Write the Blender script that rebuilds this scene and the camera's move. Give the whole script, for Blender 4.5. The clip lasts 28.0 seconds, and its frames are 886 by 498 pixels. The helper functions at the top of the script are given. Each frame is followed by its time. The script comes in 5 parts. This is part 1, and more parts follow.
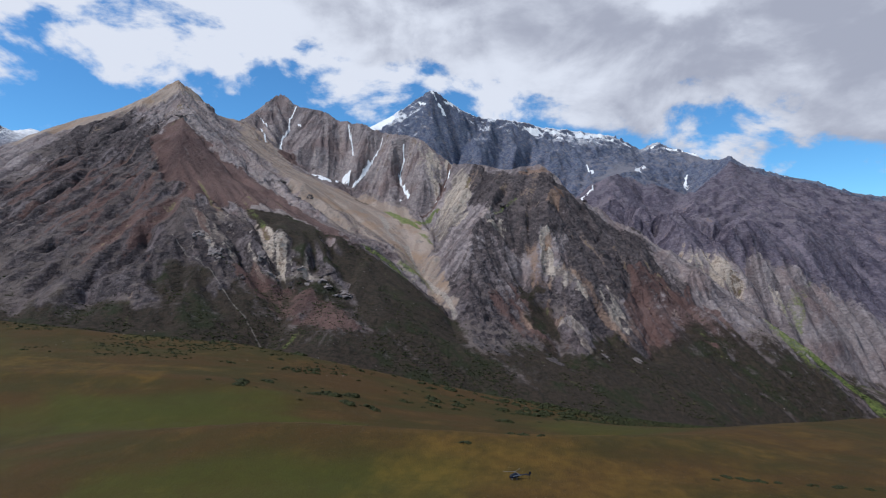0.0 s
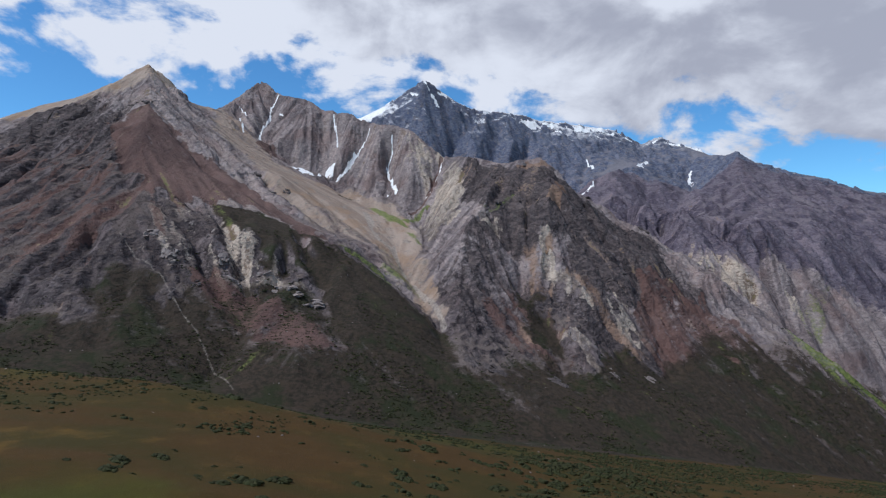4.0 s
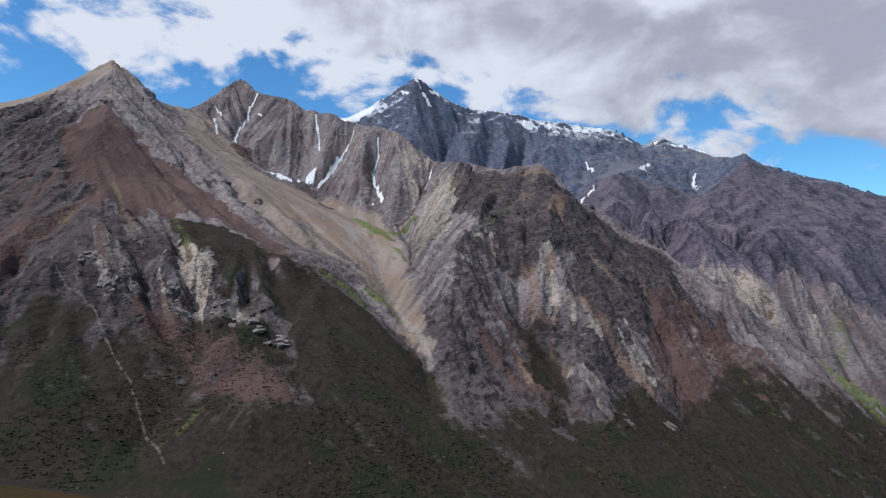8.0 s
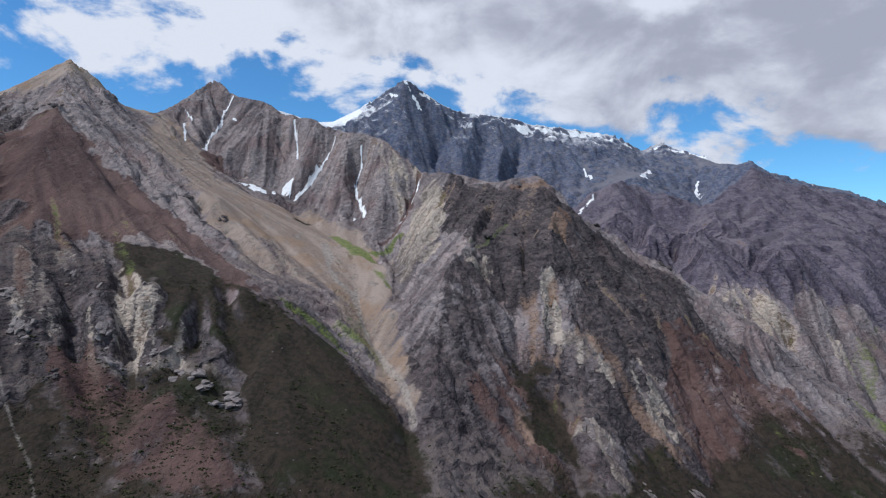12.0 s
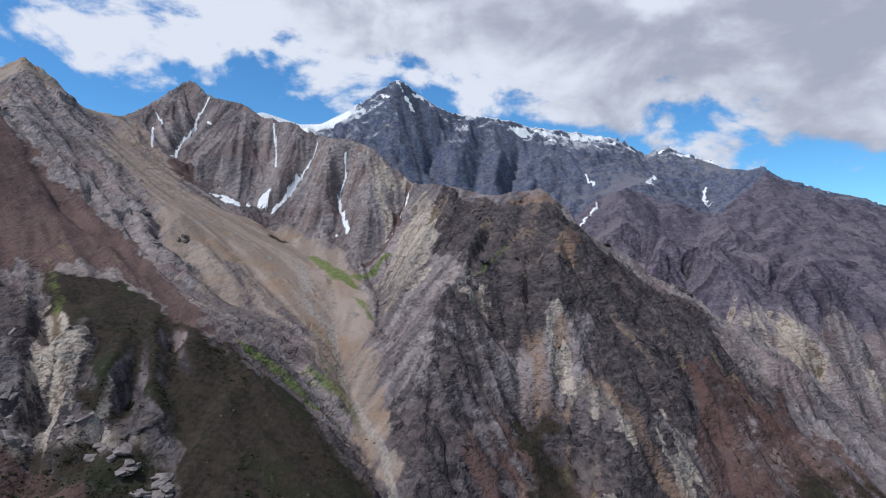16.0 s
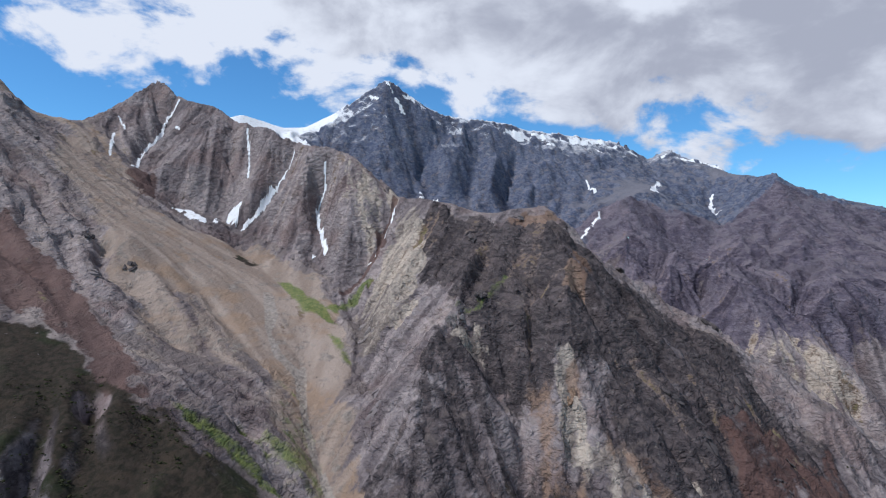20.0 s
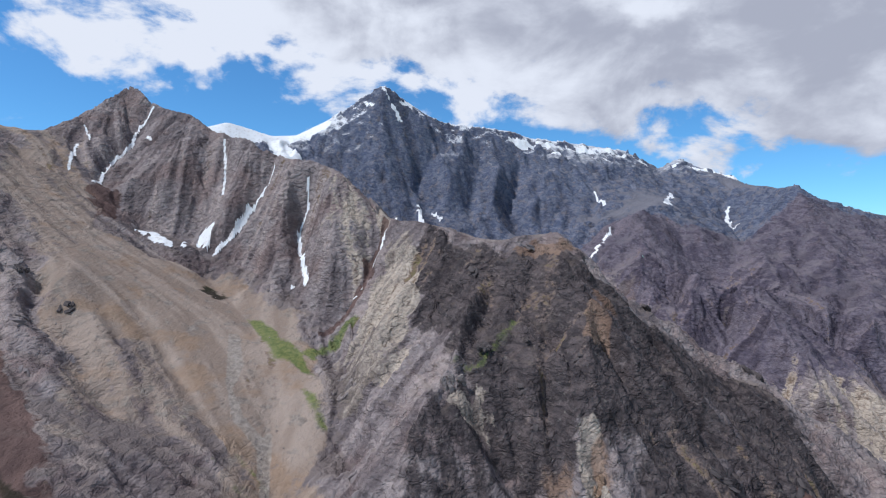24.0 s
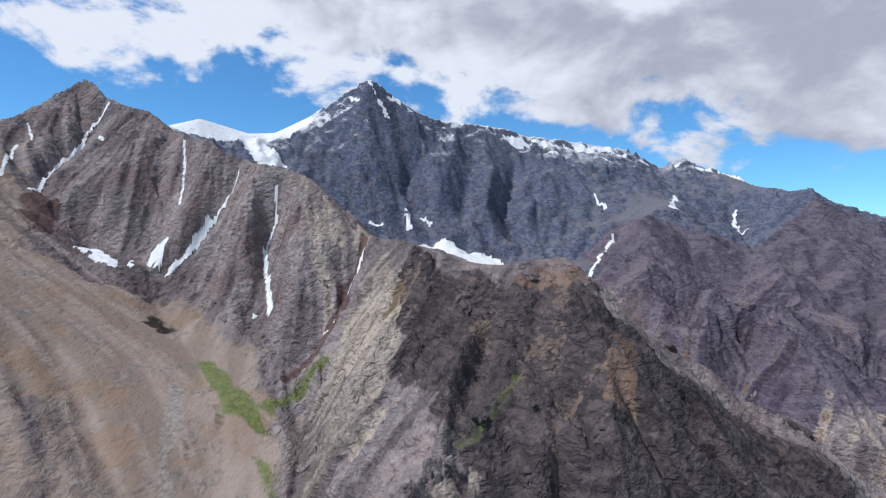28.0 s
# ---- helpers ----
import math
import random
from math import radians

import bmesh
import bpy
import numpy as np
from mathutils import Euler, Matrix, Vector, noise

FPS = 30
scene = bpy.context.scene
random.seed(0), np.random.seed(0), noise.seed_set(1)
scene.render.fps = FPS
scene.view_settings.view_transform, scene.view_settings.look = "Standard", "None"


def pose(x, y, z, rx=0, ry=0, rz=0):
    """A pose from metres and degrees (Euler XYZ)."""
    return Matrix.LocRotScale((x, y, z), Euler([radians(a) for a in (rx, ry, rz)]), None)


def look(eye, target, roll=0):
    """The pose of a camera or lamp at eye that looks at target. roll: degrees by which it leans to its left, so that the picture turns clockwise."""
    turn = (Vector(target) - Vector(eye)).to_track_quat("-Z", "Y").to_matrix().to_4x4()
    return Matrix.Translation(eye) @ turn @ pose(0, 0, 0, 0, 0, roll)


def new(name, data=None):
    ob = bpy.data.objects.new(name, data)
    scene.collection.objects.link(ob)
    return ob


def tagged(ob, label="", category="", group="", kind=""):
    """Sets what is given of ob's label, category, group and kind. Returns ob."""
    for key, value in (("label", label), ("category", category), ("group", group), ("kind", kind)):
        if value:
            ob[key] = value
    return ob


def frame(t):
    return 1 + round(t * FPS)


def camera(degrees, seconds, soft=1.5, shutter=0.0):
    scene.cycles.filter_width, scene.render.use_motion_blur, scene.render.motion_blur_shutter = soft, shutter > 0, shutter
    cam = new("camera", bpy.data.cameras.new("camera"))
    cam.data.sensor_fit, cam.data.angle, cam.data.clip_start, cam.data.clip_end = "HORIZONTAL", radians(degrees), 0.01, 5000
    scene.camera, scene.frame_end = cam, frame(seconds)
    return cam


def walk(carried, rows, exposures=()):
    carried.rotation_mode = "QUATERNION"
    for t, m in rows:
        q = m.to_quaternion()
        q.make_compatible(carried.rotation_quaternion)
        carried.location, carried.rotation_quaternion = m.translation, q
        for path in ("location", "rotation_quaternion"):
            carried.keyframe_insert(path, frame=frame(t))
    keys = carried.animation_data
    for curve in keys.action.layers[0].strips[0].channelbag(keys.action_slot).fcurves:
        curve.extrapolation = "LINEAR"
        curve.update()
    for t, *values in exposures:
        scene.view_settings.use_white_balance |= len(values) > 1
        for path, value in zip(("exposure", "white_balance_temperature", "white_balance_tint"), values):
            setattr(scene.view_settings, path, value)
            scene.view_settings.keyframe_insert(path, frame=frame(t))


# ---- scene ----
cam = camera(75.1, 28.0, soft=1.2)
METRES, EYE, TILT, LEAN, TURN = 1050.0, 98.0, 0.0, 0.0, 0.0
ROWS = [
    (0.0, 0.0, 0.0, 0.0, -0.0, 0.0, -0.0),
    (0.5, 0.0016, 0.0174, -0.0008, -0.08, -0.1, -0.11),
    (1.0, 0.0031, 0.0346, -0.0017, -0.14, -0.18, -0.18),
    (1.5, 0.0047, 0.0518, -0.0029, -0.2, -0.25, -0.25),
    (2.0, 0.0064, 0.069, -0.002, -0.23, -0.29, -0.3),
    (2.5, 0.0079, 0.086, 0.0006, -0.31, -0.31, -0.32),
    (3.0, 0.0093, 0.1034, 0.0038, -0.39, -0.4, -0.34),
    (3.5, 0.0109, 0.1204, 0.0079, -0.45, -0.42, -0.32),
    (5.5, 0.0171, 0.1903, 0.0268, -0.64, -0.53, -0.29),
    (6.0, 0.0187, 0.2076, 0.0319, -0.71, -0.58, -0.3),
    (6.5, 0.0204, 0.2248, 0.037, -0.78, -0.63, -0.31),
    (7.0, 0.0221, 0.2422, 0.0421, -0.88, -0.64, -0.31),
    (7.5, 0.0238, 0.2594, 0.0474, -0.96, -0.68, -0.29),
    (8.0, 0.0253, 0.2768, 0.0524, -1.02, -0.65, -0.27),
    (8.5, 0.0269, 0.2941, 0.0578, -1.12, -0.59, -0.25),
    (9.0, 0.0287, 0.3113, 0.063, -1.2, -0.52, -0.23),
    (9.5, 0.0305, 0.3283, 0.0682, -1.26, -0.45, -0.21),
    (10.0, 0.0319, 0.3454, 0.0735, -1.35, -0.42, -0.21),
    (10.5, 0.0334, 0.3625, 0.0786, -1.45, -0.44, -0.21),
    (11.0, 0.0347, 0.3796, 0.0839, -1.56, -0.44, -0.25),
    (11.5, 0.0364, 0.3966, 0.0889, -1.65, -0.46, -0.26),
    (12.0, 0.0378, 0.4137, 0.0942, -1.71, -0.51, -0.3),
    (12.5, 0.0393, 0.4307, 0.0995, -1.76, -0.55, -0.31),
    (14.5, 0.0462, 0.4996, 0.12, -1.93, -0.54, -0.29),
    (15.0, 0.0477, 0.5166, 0.1253, -2.0, -0.57, -0.3),
    (15.5, 0.0494, 0.5334, 0.1306, -2.05, -0.53, -0.32),
    (16.0, 0.0509, 0.5505, 0.1359, -2.07, -0.55, -0.33),
    (16.5, 0.0524, 0.5677, 0.1412, -2.12, -0.66, -0.33),
    (17.0, 0.054, 0.5848, 0.1465, -2.17, -0.71, -0.33),
    (17.5, 0.0555, 0.6019, 0.152, -2.25, -0.75, -0.35),
    (18.0, 0.0574, 0.619, 0.1567, -2.33, -0.72, -0.28),
    (18.5, 0.0589, 0.6357, 0.1623, -2.43, -0.68, -0.26),
    (19.0, 0.0605, 0.6528, 0.1675, -2.5, -0.65, -0.26),
    (19.5, 0.0622, 0.6695, 0.173, -2.55, -0.64, -0.29),
    (20.0, 0.0635, 0.6866, 0.178, -2.62, -0.57, -0.27),
    (20.5, 0.0647, 0.7038, 0.1828, -2.52, -0.47, -0.29),
    (21.0, 0.0658, 0.7203, 0.188, -2.4, -0.33, -0.38),
    (21.5, 0.0669, 0.737, 0.1933, -2.34, -0.24, -0.45),
    (23.5, 0.0743, 0.8053, 0.2135, -2.47, -0.16, -0.33),
    (24.0, 0.0759, 0.8224, 0.2187, -2.53, -0.14, -0.31),
    (24.5, 0.0774, 0.8393, 0.224, -2.64, -0.27, -0.28),
    (25.0, 0.0789, 0.8562, 0.2292, -2.75, -0.38, -0.3),
    (25.5, 0.0804, 0.8732, 0.2343, -2.84, -0.48, -0.36),
    (26.0, 0.082, 0.8902, 0.2392, -2.95, -0.57, -0.37),
    (26.5, 0.0836, 0.9073, 0.2444, -3.05, -0.65, -0.39),
    (27.0, 0.0852, 0.9242, 0.2491, -3.14, -0.68, -0.42),
    (27.5, 0.0871, 0.9408, 0.2545, -3.21, -0.71, -0.41),
    (28.0, 0.0883, 0.9579, 0.2594, -3.32, -0.72, -0.36),
]
EXPOSURES = [(0.0, -0.11, 5850, 12), (9.0, -0.13, 5850, 12), (20.0, -0.05, 5850, 12), (28.0, -0.01, 5900, 12)]
walk(cam, [(t, pose(0, 0, EYE, TILT, LEAN, TURN) @ pose(METRES * x, METRES * y, METRES * z, 90 + pitch, roll, yaw)) for t, x, y, z, yaw, pitch, roll in ROWS], EXPOSURES)

# ---- node helpers ----


class Nodes:
    """A small wrapper to wire shader nodes."""

    def __init__(self, tree):
        self.tree = tree
        tree.nodes.clear()

    def add(self, kind, **settings):
        node = self.tree.nodes.new(kind)
        for key, value in settings.items():
            setattr(node, key, value)
        return node

    def plug(self, socket, value):
        if isinstance(value, bpy.types.NodeSocket):
            self.tree.links.new(value, socket)
        elif value is not None:
            socket.default_value = value

    def math(self, op, a, b=None, c=None, clamp=False):
        node = self.add("ShaderNodeMath", operation=op, use_clamp=clamp)
        for i, v in enumerate((a, b, c)):
            self.plug(node.inputs[i], v)
        return node.outputs[0]

    def vmath(self, op, a, b=None):
        node = self.add("ShaderNodeVectorMath", operation=op)
        self.plug(node.inputs[0], a)
        self.plug(node.inputs[1], b)
        return node.outputs[0]

    def ramp(self, value, low, high, to_low=0.0, to_high=1.0, smooth=True):
        node = self.add("ShaderNodeMapRange", interpolation_type="SMOOTHSTEP" if smooth else "LINEAR")
        for i, v in enumerate((value, low, high, to_low, to_high)):
            self.plug(node.inputs[i], v)
        return node.outputs[0]

    def mix(self, fac, a, b, blend="MIX"):
        node = self.add("ShaderNodeMix", data_type="RGBA", blend_type=blend)
        self.plug(node.inputs[0], fac)
        self.plug(node.inputs[6], (*a, 1) if isinstance(a, tuple) else a)
        self.plug(node.inputs[7], (*b, 1) if isinstance(b, tuple) else b)
        return node.outputs[2]

    def noise(self, where, scale, detail=6.0, rough=0.55, distortion=0.0, kind="FBM"):
        node = self.add("ShaderNodeTexNoise", noise_type=kind)
        self.plug(node.inputs["Vector"], where)
        for key, v in (("Scale", scale), ("Detail", detail), ("Roughness", rough), ("Distortion", distortion)):
            node.inputs[key].default_value = v
        return node.outputs["Fac"]

    def stretch(self, where, scale, turn=(0, 0, 0)):
        node = self.add("ShaderNodeMapping")
        self.plug(node.inputs["Vector"], where)
        node.inputs["Scale"].default_value = scale
        node.inputs["Rotation"].default_value = [radians(a) for a in turn]
        return node.outputs[0]

    def attr(self, name):
        return self.add("ShaderNodeAttribute", attribute_name=name).outputs["Fac"]


# ---- world, sun ----
SUN_ELEVATION, SUN_AZIMUTH = 57.0, -104.0  # azimuth clockwise from the way ahead (+y)
world = bpy.data.worlds.new("sky")
scene.world = world
world.use_nodes = True
n = Nodes(world.node_tree)
way = n.vmath("NORMALIZE", n.add("ShaderNodeTexCoord").outputs["Generated"])
xyz = n.add("ShaderNodeSeparateXYZ")
n.plug(xyz.inputs[0], way)
wx, wy, wz = xyz.outputs
flat = n.math("SQRT", n.math("MULTIPLY_ADD", wx, wx, n.math("MULTIPLY", wy, wy)))
rise = n.math("DIVIDE", wz, n.math("MAXIMUM", flat, 0.05))
where = n.stretch(way, (1.0, 1.0, 1.7))
puff = n.noise(where, 5.2, 10.0, 0.57, 0.3)
lifted = n.noise(n.vmath("ADD", where, (0.02, 0.0, 0.055)), 5.2, 6.0, 0.55, 0.3)
broad = n.noise(n.vmath("ADD", where, (2.3, 0.4, 5.1)), 2.4, 3.0, 0.5)
wisp = n.noise(n.vmath("ADD", where, (3.1, 7.7, 0.0)), 15.0, 8.0, 0.6)
edge = n.math("MULTIPLY_ADD", n.ramp(wx, -0.1, 0.75), -0.115, 0.262)
above = n.math("SUBTRACT", rise, edge)
body = n.math("ADD", n.math("MULTIPLY", n.math("MINIMUM", above, 0.14), 4.2), n.math("MULTIPLY_ADD", puff, 2.6, -1.22))
body = n.math("ADD", body, n.math("MULTIPLY_ADD", wisp, 0.6, -0.3))
body = n.math("SUBTRACT", body, n.ramp(rise, 0.6, 1.4, 0.0, 0.55))
cover = n.ramp(body, -0.06, 0.22)
shade = n.math("ADD", n.math("MULTIPLY", above, 1.9), n.math("MULTIPLY_ADD", broad, 1.7, -0.85))
shade = n.math("ADD", shade, n.ramp(wx, -0.5, 0.62, -0.42, 0.62))
shade = n.math("ADD", shade, n.math("MULTIPLY", n.math("SUBTRACT", lifted, puff), 2.3))
grey = n.ramp(shade, -0.05, 0.95)
cloud = n.mix(grey, (0.82, 0.83, 0.85), (0.43, 0.44, 0.49))
cloud = n.mix(n.ramp(rise, 0.45, 1.1), cloud, (0.21, 0.22, 0.25))
sky = n.add("ShaderNodeTexSky", sky_type="NISHITA", sun_disc=False, altitude=3000.0, air_density=1.2, dust_density=0.4,
            sun_elevation=radians(SUN_ELEVATION), sun_rotation=radians(SUN_AZIMUTH))
blue = n.mix(1.0, sky.outputs[0], (0.064, 0.113, 0.138), "MULTIPLY")
both = n.mix(cover, blue, cloud)
back = n.add("ShaderNodeBackground")
n.plug(back.inputs["Color"], both)
back.inputs["Strength"].default_value = 1.0
n.plug(n.add("ShaderNodeOutputWorld").inputs["Surface"], back.outputs[0])

sun = new("sun", bpy.data.lights.new("sun", "SUN"))
sun.data.energy, sun.data.angle, sun.data.color = 3.6, radians(4.0), (1.0, 0.955, 0.88)
az, el = radians(SUN_AZIMUTH), radians(SUN_ELEVATION)
sun.matrix_basis = look((0, 0, 0), (-math.sin(az) * math.cos(el), -math.cos(az) * math.cos(el), -math.sin(el)))

# ---- materials ----


def material(name, rough=0.9):
    mat = bpy.data.materials.new(name)
    mat.use_nodes = True
    m = Nodes(mat.node_tree)
    bsdf = m.add("ShaderNodeBsdfPrincipled")
    bsdf.inputs["Roughness"].default_value = rough
    bsdf.inputs["Specular IOR Level"].default_value = 0.2
    m.plug(m.add("ShaderNodeOutputMaterial").inputs["Surface"], bsdf.outputs[0])
    return mat, m, bsdf


def relief(m, bsdf, height, strength, distance):
    bump = m.add("ShaderNodeBump")
    bump.inputs["Strength"].default_value = strength
    bump.inputs["Distance"].default_value = distance
    m.plug(bump.inputs["Height"], height)
    m.plug(bsdf.inputs["Normal"], bump.outputs[0])


def land_material():
    mat, m, bsdf = material("land", 0.95)
    where = m.add("ShaderNodeTexCoord").outputs["Object"]
    big = m.noise(where, 0.011, 5, 0.6)
    mid = m.noise(where, 0.045, 6, 0.62)
    fine = m.noise(where, 0.16, 6, 0.62)
    tiny = m.noise(where, 1.1, 4, 0.6)
    bent = m.add("ShaderNodeVectorMath", operation="MULTIPLY_ADD")
    m.plug(bent.inputs[0], m.add("ShaderNodeTexNoise").outputs["Color"])
    warp = bent.inputs[0].links[0].from_node
    m.plug(warp.inputs["Vector"], where)
    warp.inputs["Scale"].default_value = 0.06
    bent.inputs[1].default_value = (14.0, 14.0, 14.0)
    m.plug(bent.inputs[2], where)

    def blocks(size, turn):
        cell = m.add("ShaderNodeTexVoronoi", feature="F1")
        m.plug(cell.inputs["Vector"], m.stretch(bent.outputs[0], (1.0 / size, 0.8 / size, 1.7 / size), turn))
        cell.inputs["Scale"].default_value = 1.0
        tone = m.add("ShaderNodeSeparateColor")
        m.plug(tone.inputs[0], cell.outputs["Color"])
        return cell.outputs["Distance"], tone.outputs[0]

    def cracks(size, turn, width):
        cell = m.add("ShaderNodeTexVoronoi", feature="DISTANCE_TO_EDGE")
        m.plug(cell.inputs["Vector"], m.stretch(bent.outputs[0], (1.0 / size, 0.55 / size, 1.5 / size), turn))
        cell.inputs["Scale"].default_value = 1.0
        return m.ramp(cell.outputs["Distance"], 0.0, width, 1.0, 0.0)

    gap_wide, tone_wide = blocks(11.0, (0, 35, 20))
    gap, tone = blocks(4.5, (10, 40, 0))
    beds = m.noise(m.stretch(where, (0.045, 0.02, 0.07), (0, 38, 20)), 1.0, 7, 0.65, 1.2)
    lam = m.noise(m.stretch(bent.outputs[0], (0.035, 0.05, 0.55), (18, 48, 25)), 1.0, 6, 0.7)
    streak, steep = m.attr("streak"), m.attr("steep")
    edge = m.math("MULTIPLY_ADD", mid, 0.9, m.math("MULTIPLY_ADD", fine, 0.7, -0.8))

    lean = m.math("MULTIPLY_ADD", streak, 1.3, -0.65)

    def worn(name, low=0.35, high=0.65, along=0.7):
        return m.ramp(m.math("ADD", m.math("ADD", m.attr(name), edge), m.math("MULTIPLY", lean, along)), low, high)

    def part_of(value, low, high, share):
        return m.math("MULTIPLY", m.ramp(value, low, high), share)

    flow = m.attr("flow")
    # bare rock: grey to warm buff beds, purple-brown stains, cracks and fresh faces; dark tones lifted for haze
    rock = m.mix(m.ramp(beds, 0.36, 0.64), (0.208, 0.180, 0.184), (0.312, 0.272, 0.270))
    rock = m.mix(part_of(big, 0.46, 0.66, 0.7), rock, m.mix(mid, (0.185, 0.132, 0.128), (0.27, 0.20, 0.188)))
    rock = m.mix(part_of(m.math("MULTIPLY_ADD", streak, 0.35, m.math("MULTIPLY", fine, 0.65)), 0.52, 0.70, 0.42), rock, (0.36, 0.32, 0.30))
    rock = m.mix(part_of(m.math("MULTIPLY_ADD", streak, 0.4, m.math("MULTIPLY", fine, 0.6)), 0.46, 0.32, 0.35), rock, (0.105, 0.092, 0.10))
    # dark rock; stands in for cloud shadow on the front slopes and spur
    dark = m.mix(m.ramp(beds, 0.38, 0.62), (0.050, 0.043, 0.047), (0.108, 0.090, 0.092))
    dark = m.mix(part_of(fine, 0.57, 0.73, 0.55), dark, (0.23, 0.215, 0.2))
    dark = m.mix(part_of(fine, 0.44, 0.33, 0.6), dark, (0.035, 0.034, 0.036))
    col = m.mix(worn("dark"), rock, dark)
    # far range: blue distance haze is mixed into the rock colour
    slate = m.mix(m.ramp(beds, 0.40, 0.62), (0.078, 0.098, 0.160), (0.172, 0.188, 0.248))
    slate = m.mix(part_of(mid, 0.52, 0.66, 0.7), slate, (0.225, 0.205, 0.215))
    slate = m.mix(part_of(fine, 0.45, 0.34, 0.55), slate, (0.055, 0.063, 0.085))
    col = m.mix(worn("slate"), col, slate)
    # eastern wall: mauve-blue of the distance haze goes into its colour
    wall = m.mix(m.ramp(m.math("MULTIPLY_ADD", streak, 0.15, m.math("MULTIPLY_ADD", beds, 0.5, m.math("MULTIPLY", big, 0.35))), 0.42, 0.58), (0.080, 0.070, 0.100), (0.170, 0.150, 0.184))
    wall = m.mix(part_of(mid, 0.52, 0.68, 0.5), wall, (0.180, 0.145, 0.165))
    wall = m.mix(part_of(fine, 0.44, 0.33, 0.5), wall, (0.078, 0.068, 0.075))
    col = m.mix(worn("wall"), col, wall)
    pale = m.mix(m.ramp(m.math("MULTIPLY_ADD", streak, 0.4, m.math("MULTIPLY", fine, 0.6)), 0.36, 0.62), (0.225, 0.192, 0.172), (0.400, 0.350, 0.300))
    pale = m.mix(part_of(mid, 0.55, 0.7, 0.5), pale, (0.34, 0.28, 0.22))
    col = m.mix(worn("pale", 0.45, 0.65), col, pale)
    col = m.mix(m.math("MULTIPLY", tone_wide, 0.22), col, m.mix(1.0, col, (0.62, 0.60, 0.62), "MULTIPLY"))
    col = m.mix(m.math("MULTIPLY", tone, 0.16), col, m.mix(1.0, col, (1.35, 1.32, 1.28), "MULTIPLY"))
    col = m.mix(part_of(lam, 0.5, 0.36, 0.12), col, m.mix(1.0, col, (0.45, 0.43, 0.45), "MULTIPLY"))
    col = m.mix(part_of(lam, 0.52, 0.66, 0.12), col, m.mix(1.0, col, (1.5, 1.46, 1.40), "MULTIPLY"))
    col = m.mix(part_of(streak, 0.46, 0.28, 0.58), col, m.mix(1.0, col, (0.45, 0.43, 0.46), "MULTIPLY"))
    col = m.mix(part_of(streak, 0.54, 0.74, 0.4), col, m.mix(1.0, col, (1.45, 1.40, 1.34), "MULTIPLY"))
    crack = m.math("MAXIMUM", m.math("MULTIPLY", cracks(16.0, (15, 30, 40), 0.10), m.ramp(mid, 0.42, 0.55)), m.math("MULTIPLY", cracks(5.5, (5, 42, 15), 0.13), m.math("MULTIPLY", m.ramp(big, 0.45, 0.6), 0.7)))
    col = m.mix(m.math("MULTIPLY", crack, 0.42), col, m.mix(1.0, col, (0.34, 0.32, 0.35), "MULTIPLY"))
    # loose debris where the rock is not steep
    rubble = m.mix(m.ramp(streak, 0.3, 0.7), (0.165, 0.137, 0.130), (0.265, 0.225, 0.208))
    # far and eastern debris takes the haze tint, front debris the cloud shade
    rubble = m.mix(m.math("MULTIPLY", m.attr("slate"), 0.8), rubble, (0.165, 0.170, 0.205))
    rubble = m.mix(m.math("MULTIPLY", m.attr("wall"), 0.85), rubble, m.mix(m.ramp(streak, 0.3, 0.7), (0.100, 0.088, 0.116), (0.172, 0.152, 0.176)))
    rubble = m.mix(m.math("MULTIPLY", m.attr("dark"), 0.75), rubble, (0.054, 0.042, 0.038))
    loose = m.ramp(m.math("SUBTRACT", m.math("ADD", steep, m.math("MULTIPLY", edge, 0.55)), m.math("MULTIPLY", flow, 0.5)), 0.72, 0.35)
    col = m.mix(m.math("MULTIPLY", loose, 0.8), col, rubble)
    tan = m.mix(m.ramp(streak, 0.28, 0.72), (0.235, 0.181, 0.148), (0.320, 0.258, 0.218))
    tan = m.mix(part_of(tiny, 0.52, 0.7, 0.45), tan, (0.42, 0.38, 0.33))
    tan = m.mix(part_of(mid, 0.52, 0.66, 0.75), tan, m.mix(m.ramp(fine, 0.4, 0.6), (0.155, 0.138, 0.125), (0.27, 0.24, 0.215)))
    tan = m.mix(part_of(big, 0.48, 0.36, 0.6), tan, (0.26, 0.175, 0.115))
    col = m.mix(worn("scree", 0.3, 0.6), col, tan)
    # red scree, its colour deepened for the shade lying on that slope
    red = m.mix(m.ramp(streak, 0.28, 0.72), (0.064, 0.036, 0.033), (0.112, 0.064, 0.056))
    red = m.mix(part_of(tiny, 0.55, 0.7, 0.35), red, (0.25, 0.18, 0.15))
    red = m.mix(part_of(mid, 0.55, 0.7, 0.5), red, (0.12, 0.092, 0.08))
    col = m.mix(m.math("MULTIPLY", worn("red", 0.3, 0.6), 0.85), col, red)
    rust = m.mix(m.ramp(streak, 0.3, 0.7), (0.150, 0.096, 0.072), (0.26, 0.178, 0.135))
    rust = m.mix(part_of(fine, 0.46, 0.34, 0.6), rust, (0.08, 0.058, 0.048))
    col = m.mix(m.math("MULTIPLY", worn("rust", 0.35, 0.75), 0.85), col, rust)
    # dark scrub and turf on the slopes, deepened in colour for cloud shadow
    turf = m.mix(m.ramp(fine, 0.38, 0.64), (0.019, 0.017, 0.012), (0.041, 0.031, 0.024))
    turf = m.mix(part_of(big, 0.5, 0.38, 0.75), turf, (0.018, 0.025, 0.010))
    turf = m.mix(part_of(mid, 0.52, 0.66, 0.7), turf, (0.046, 0.034, 0.024))
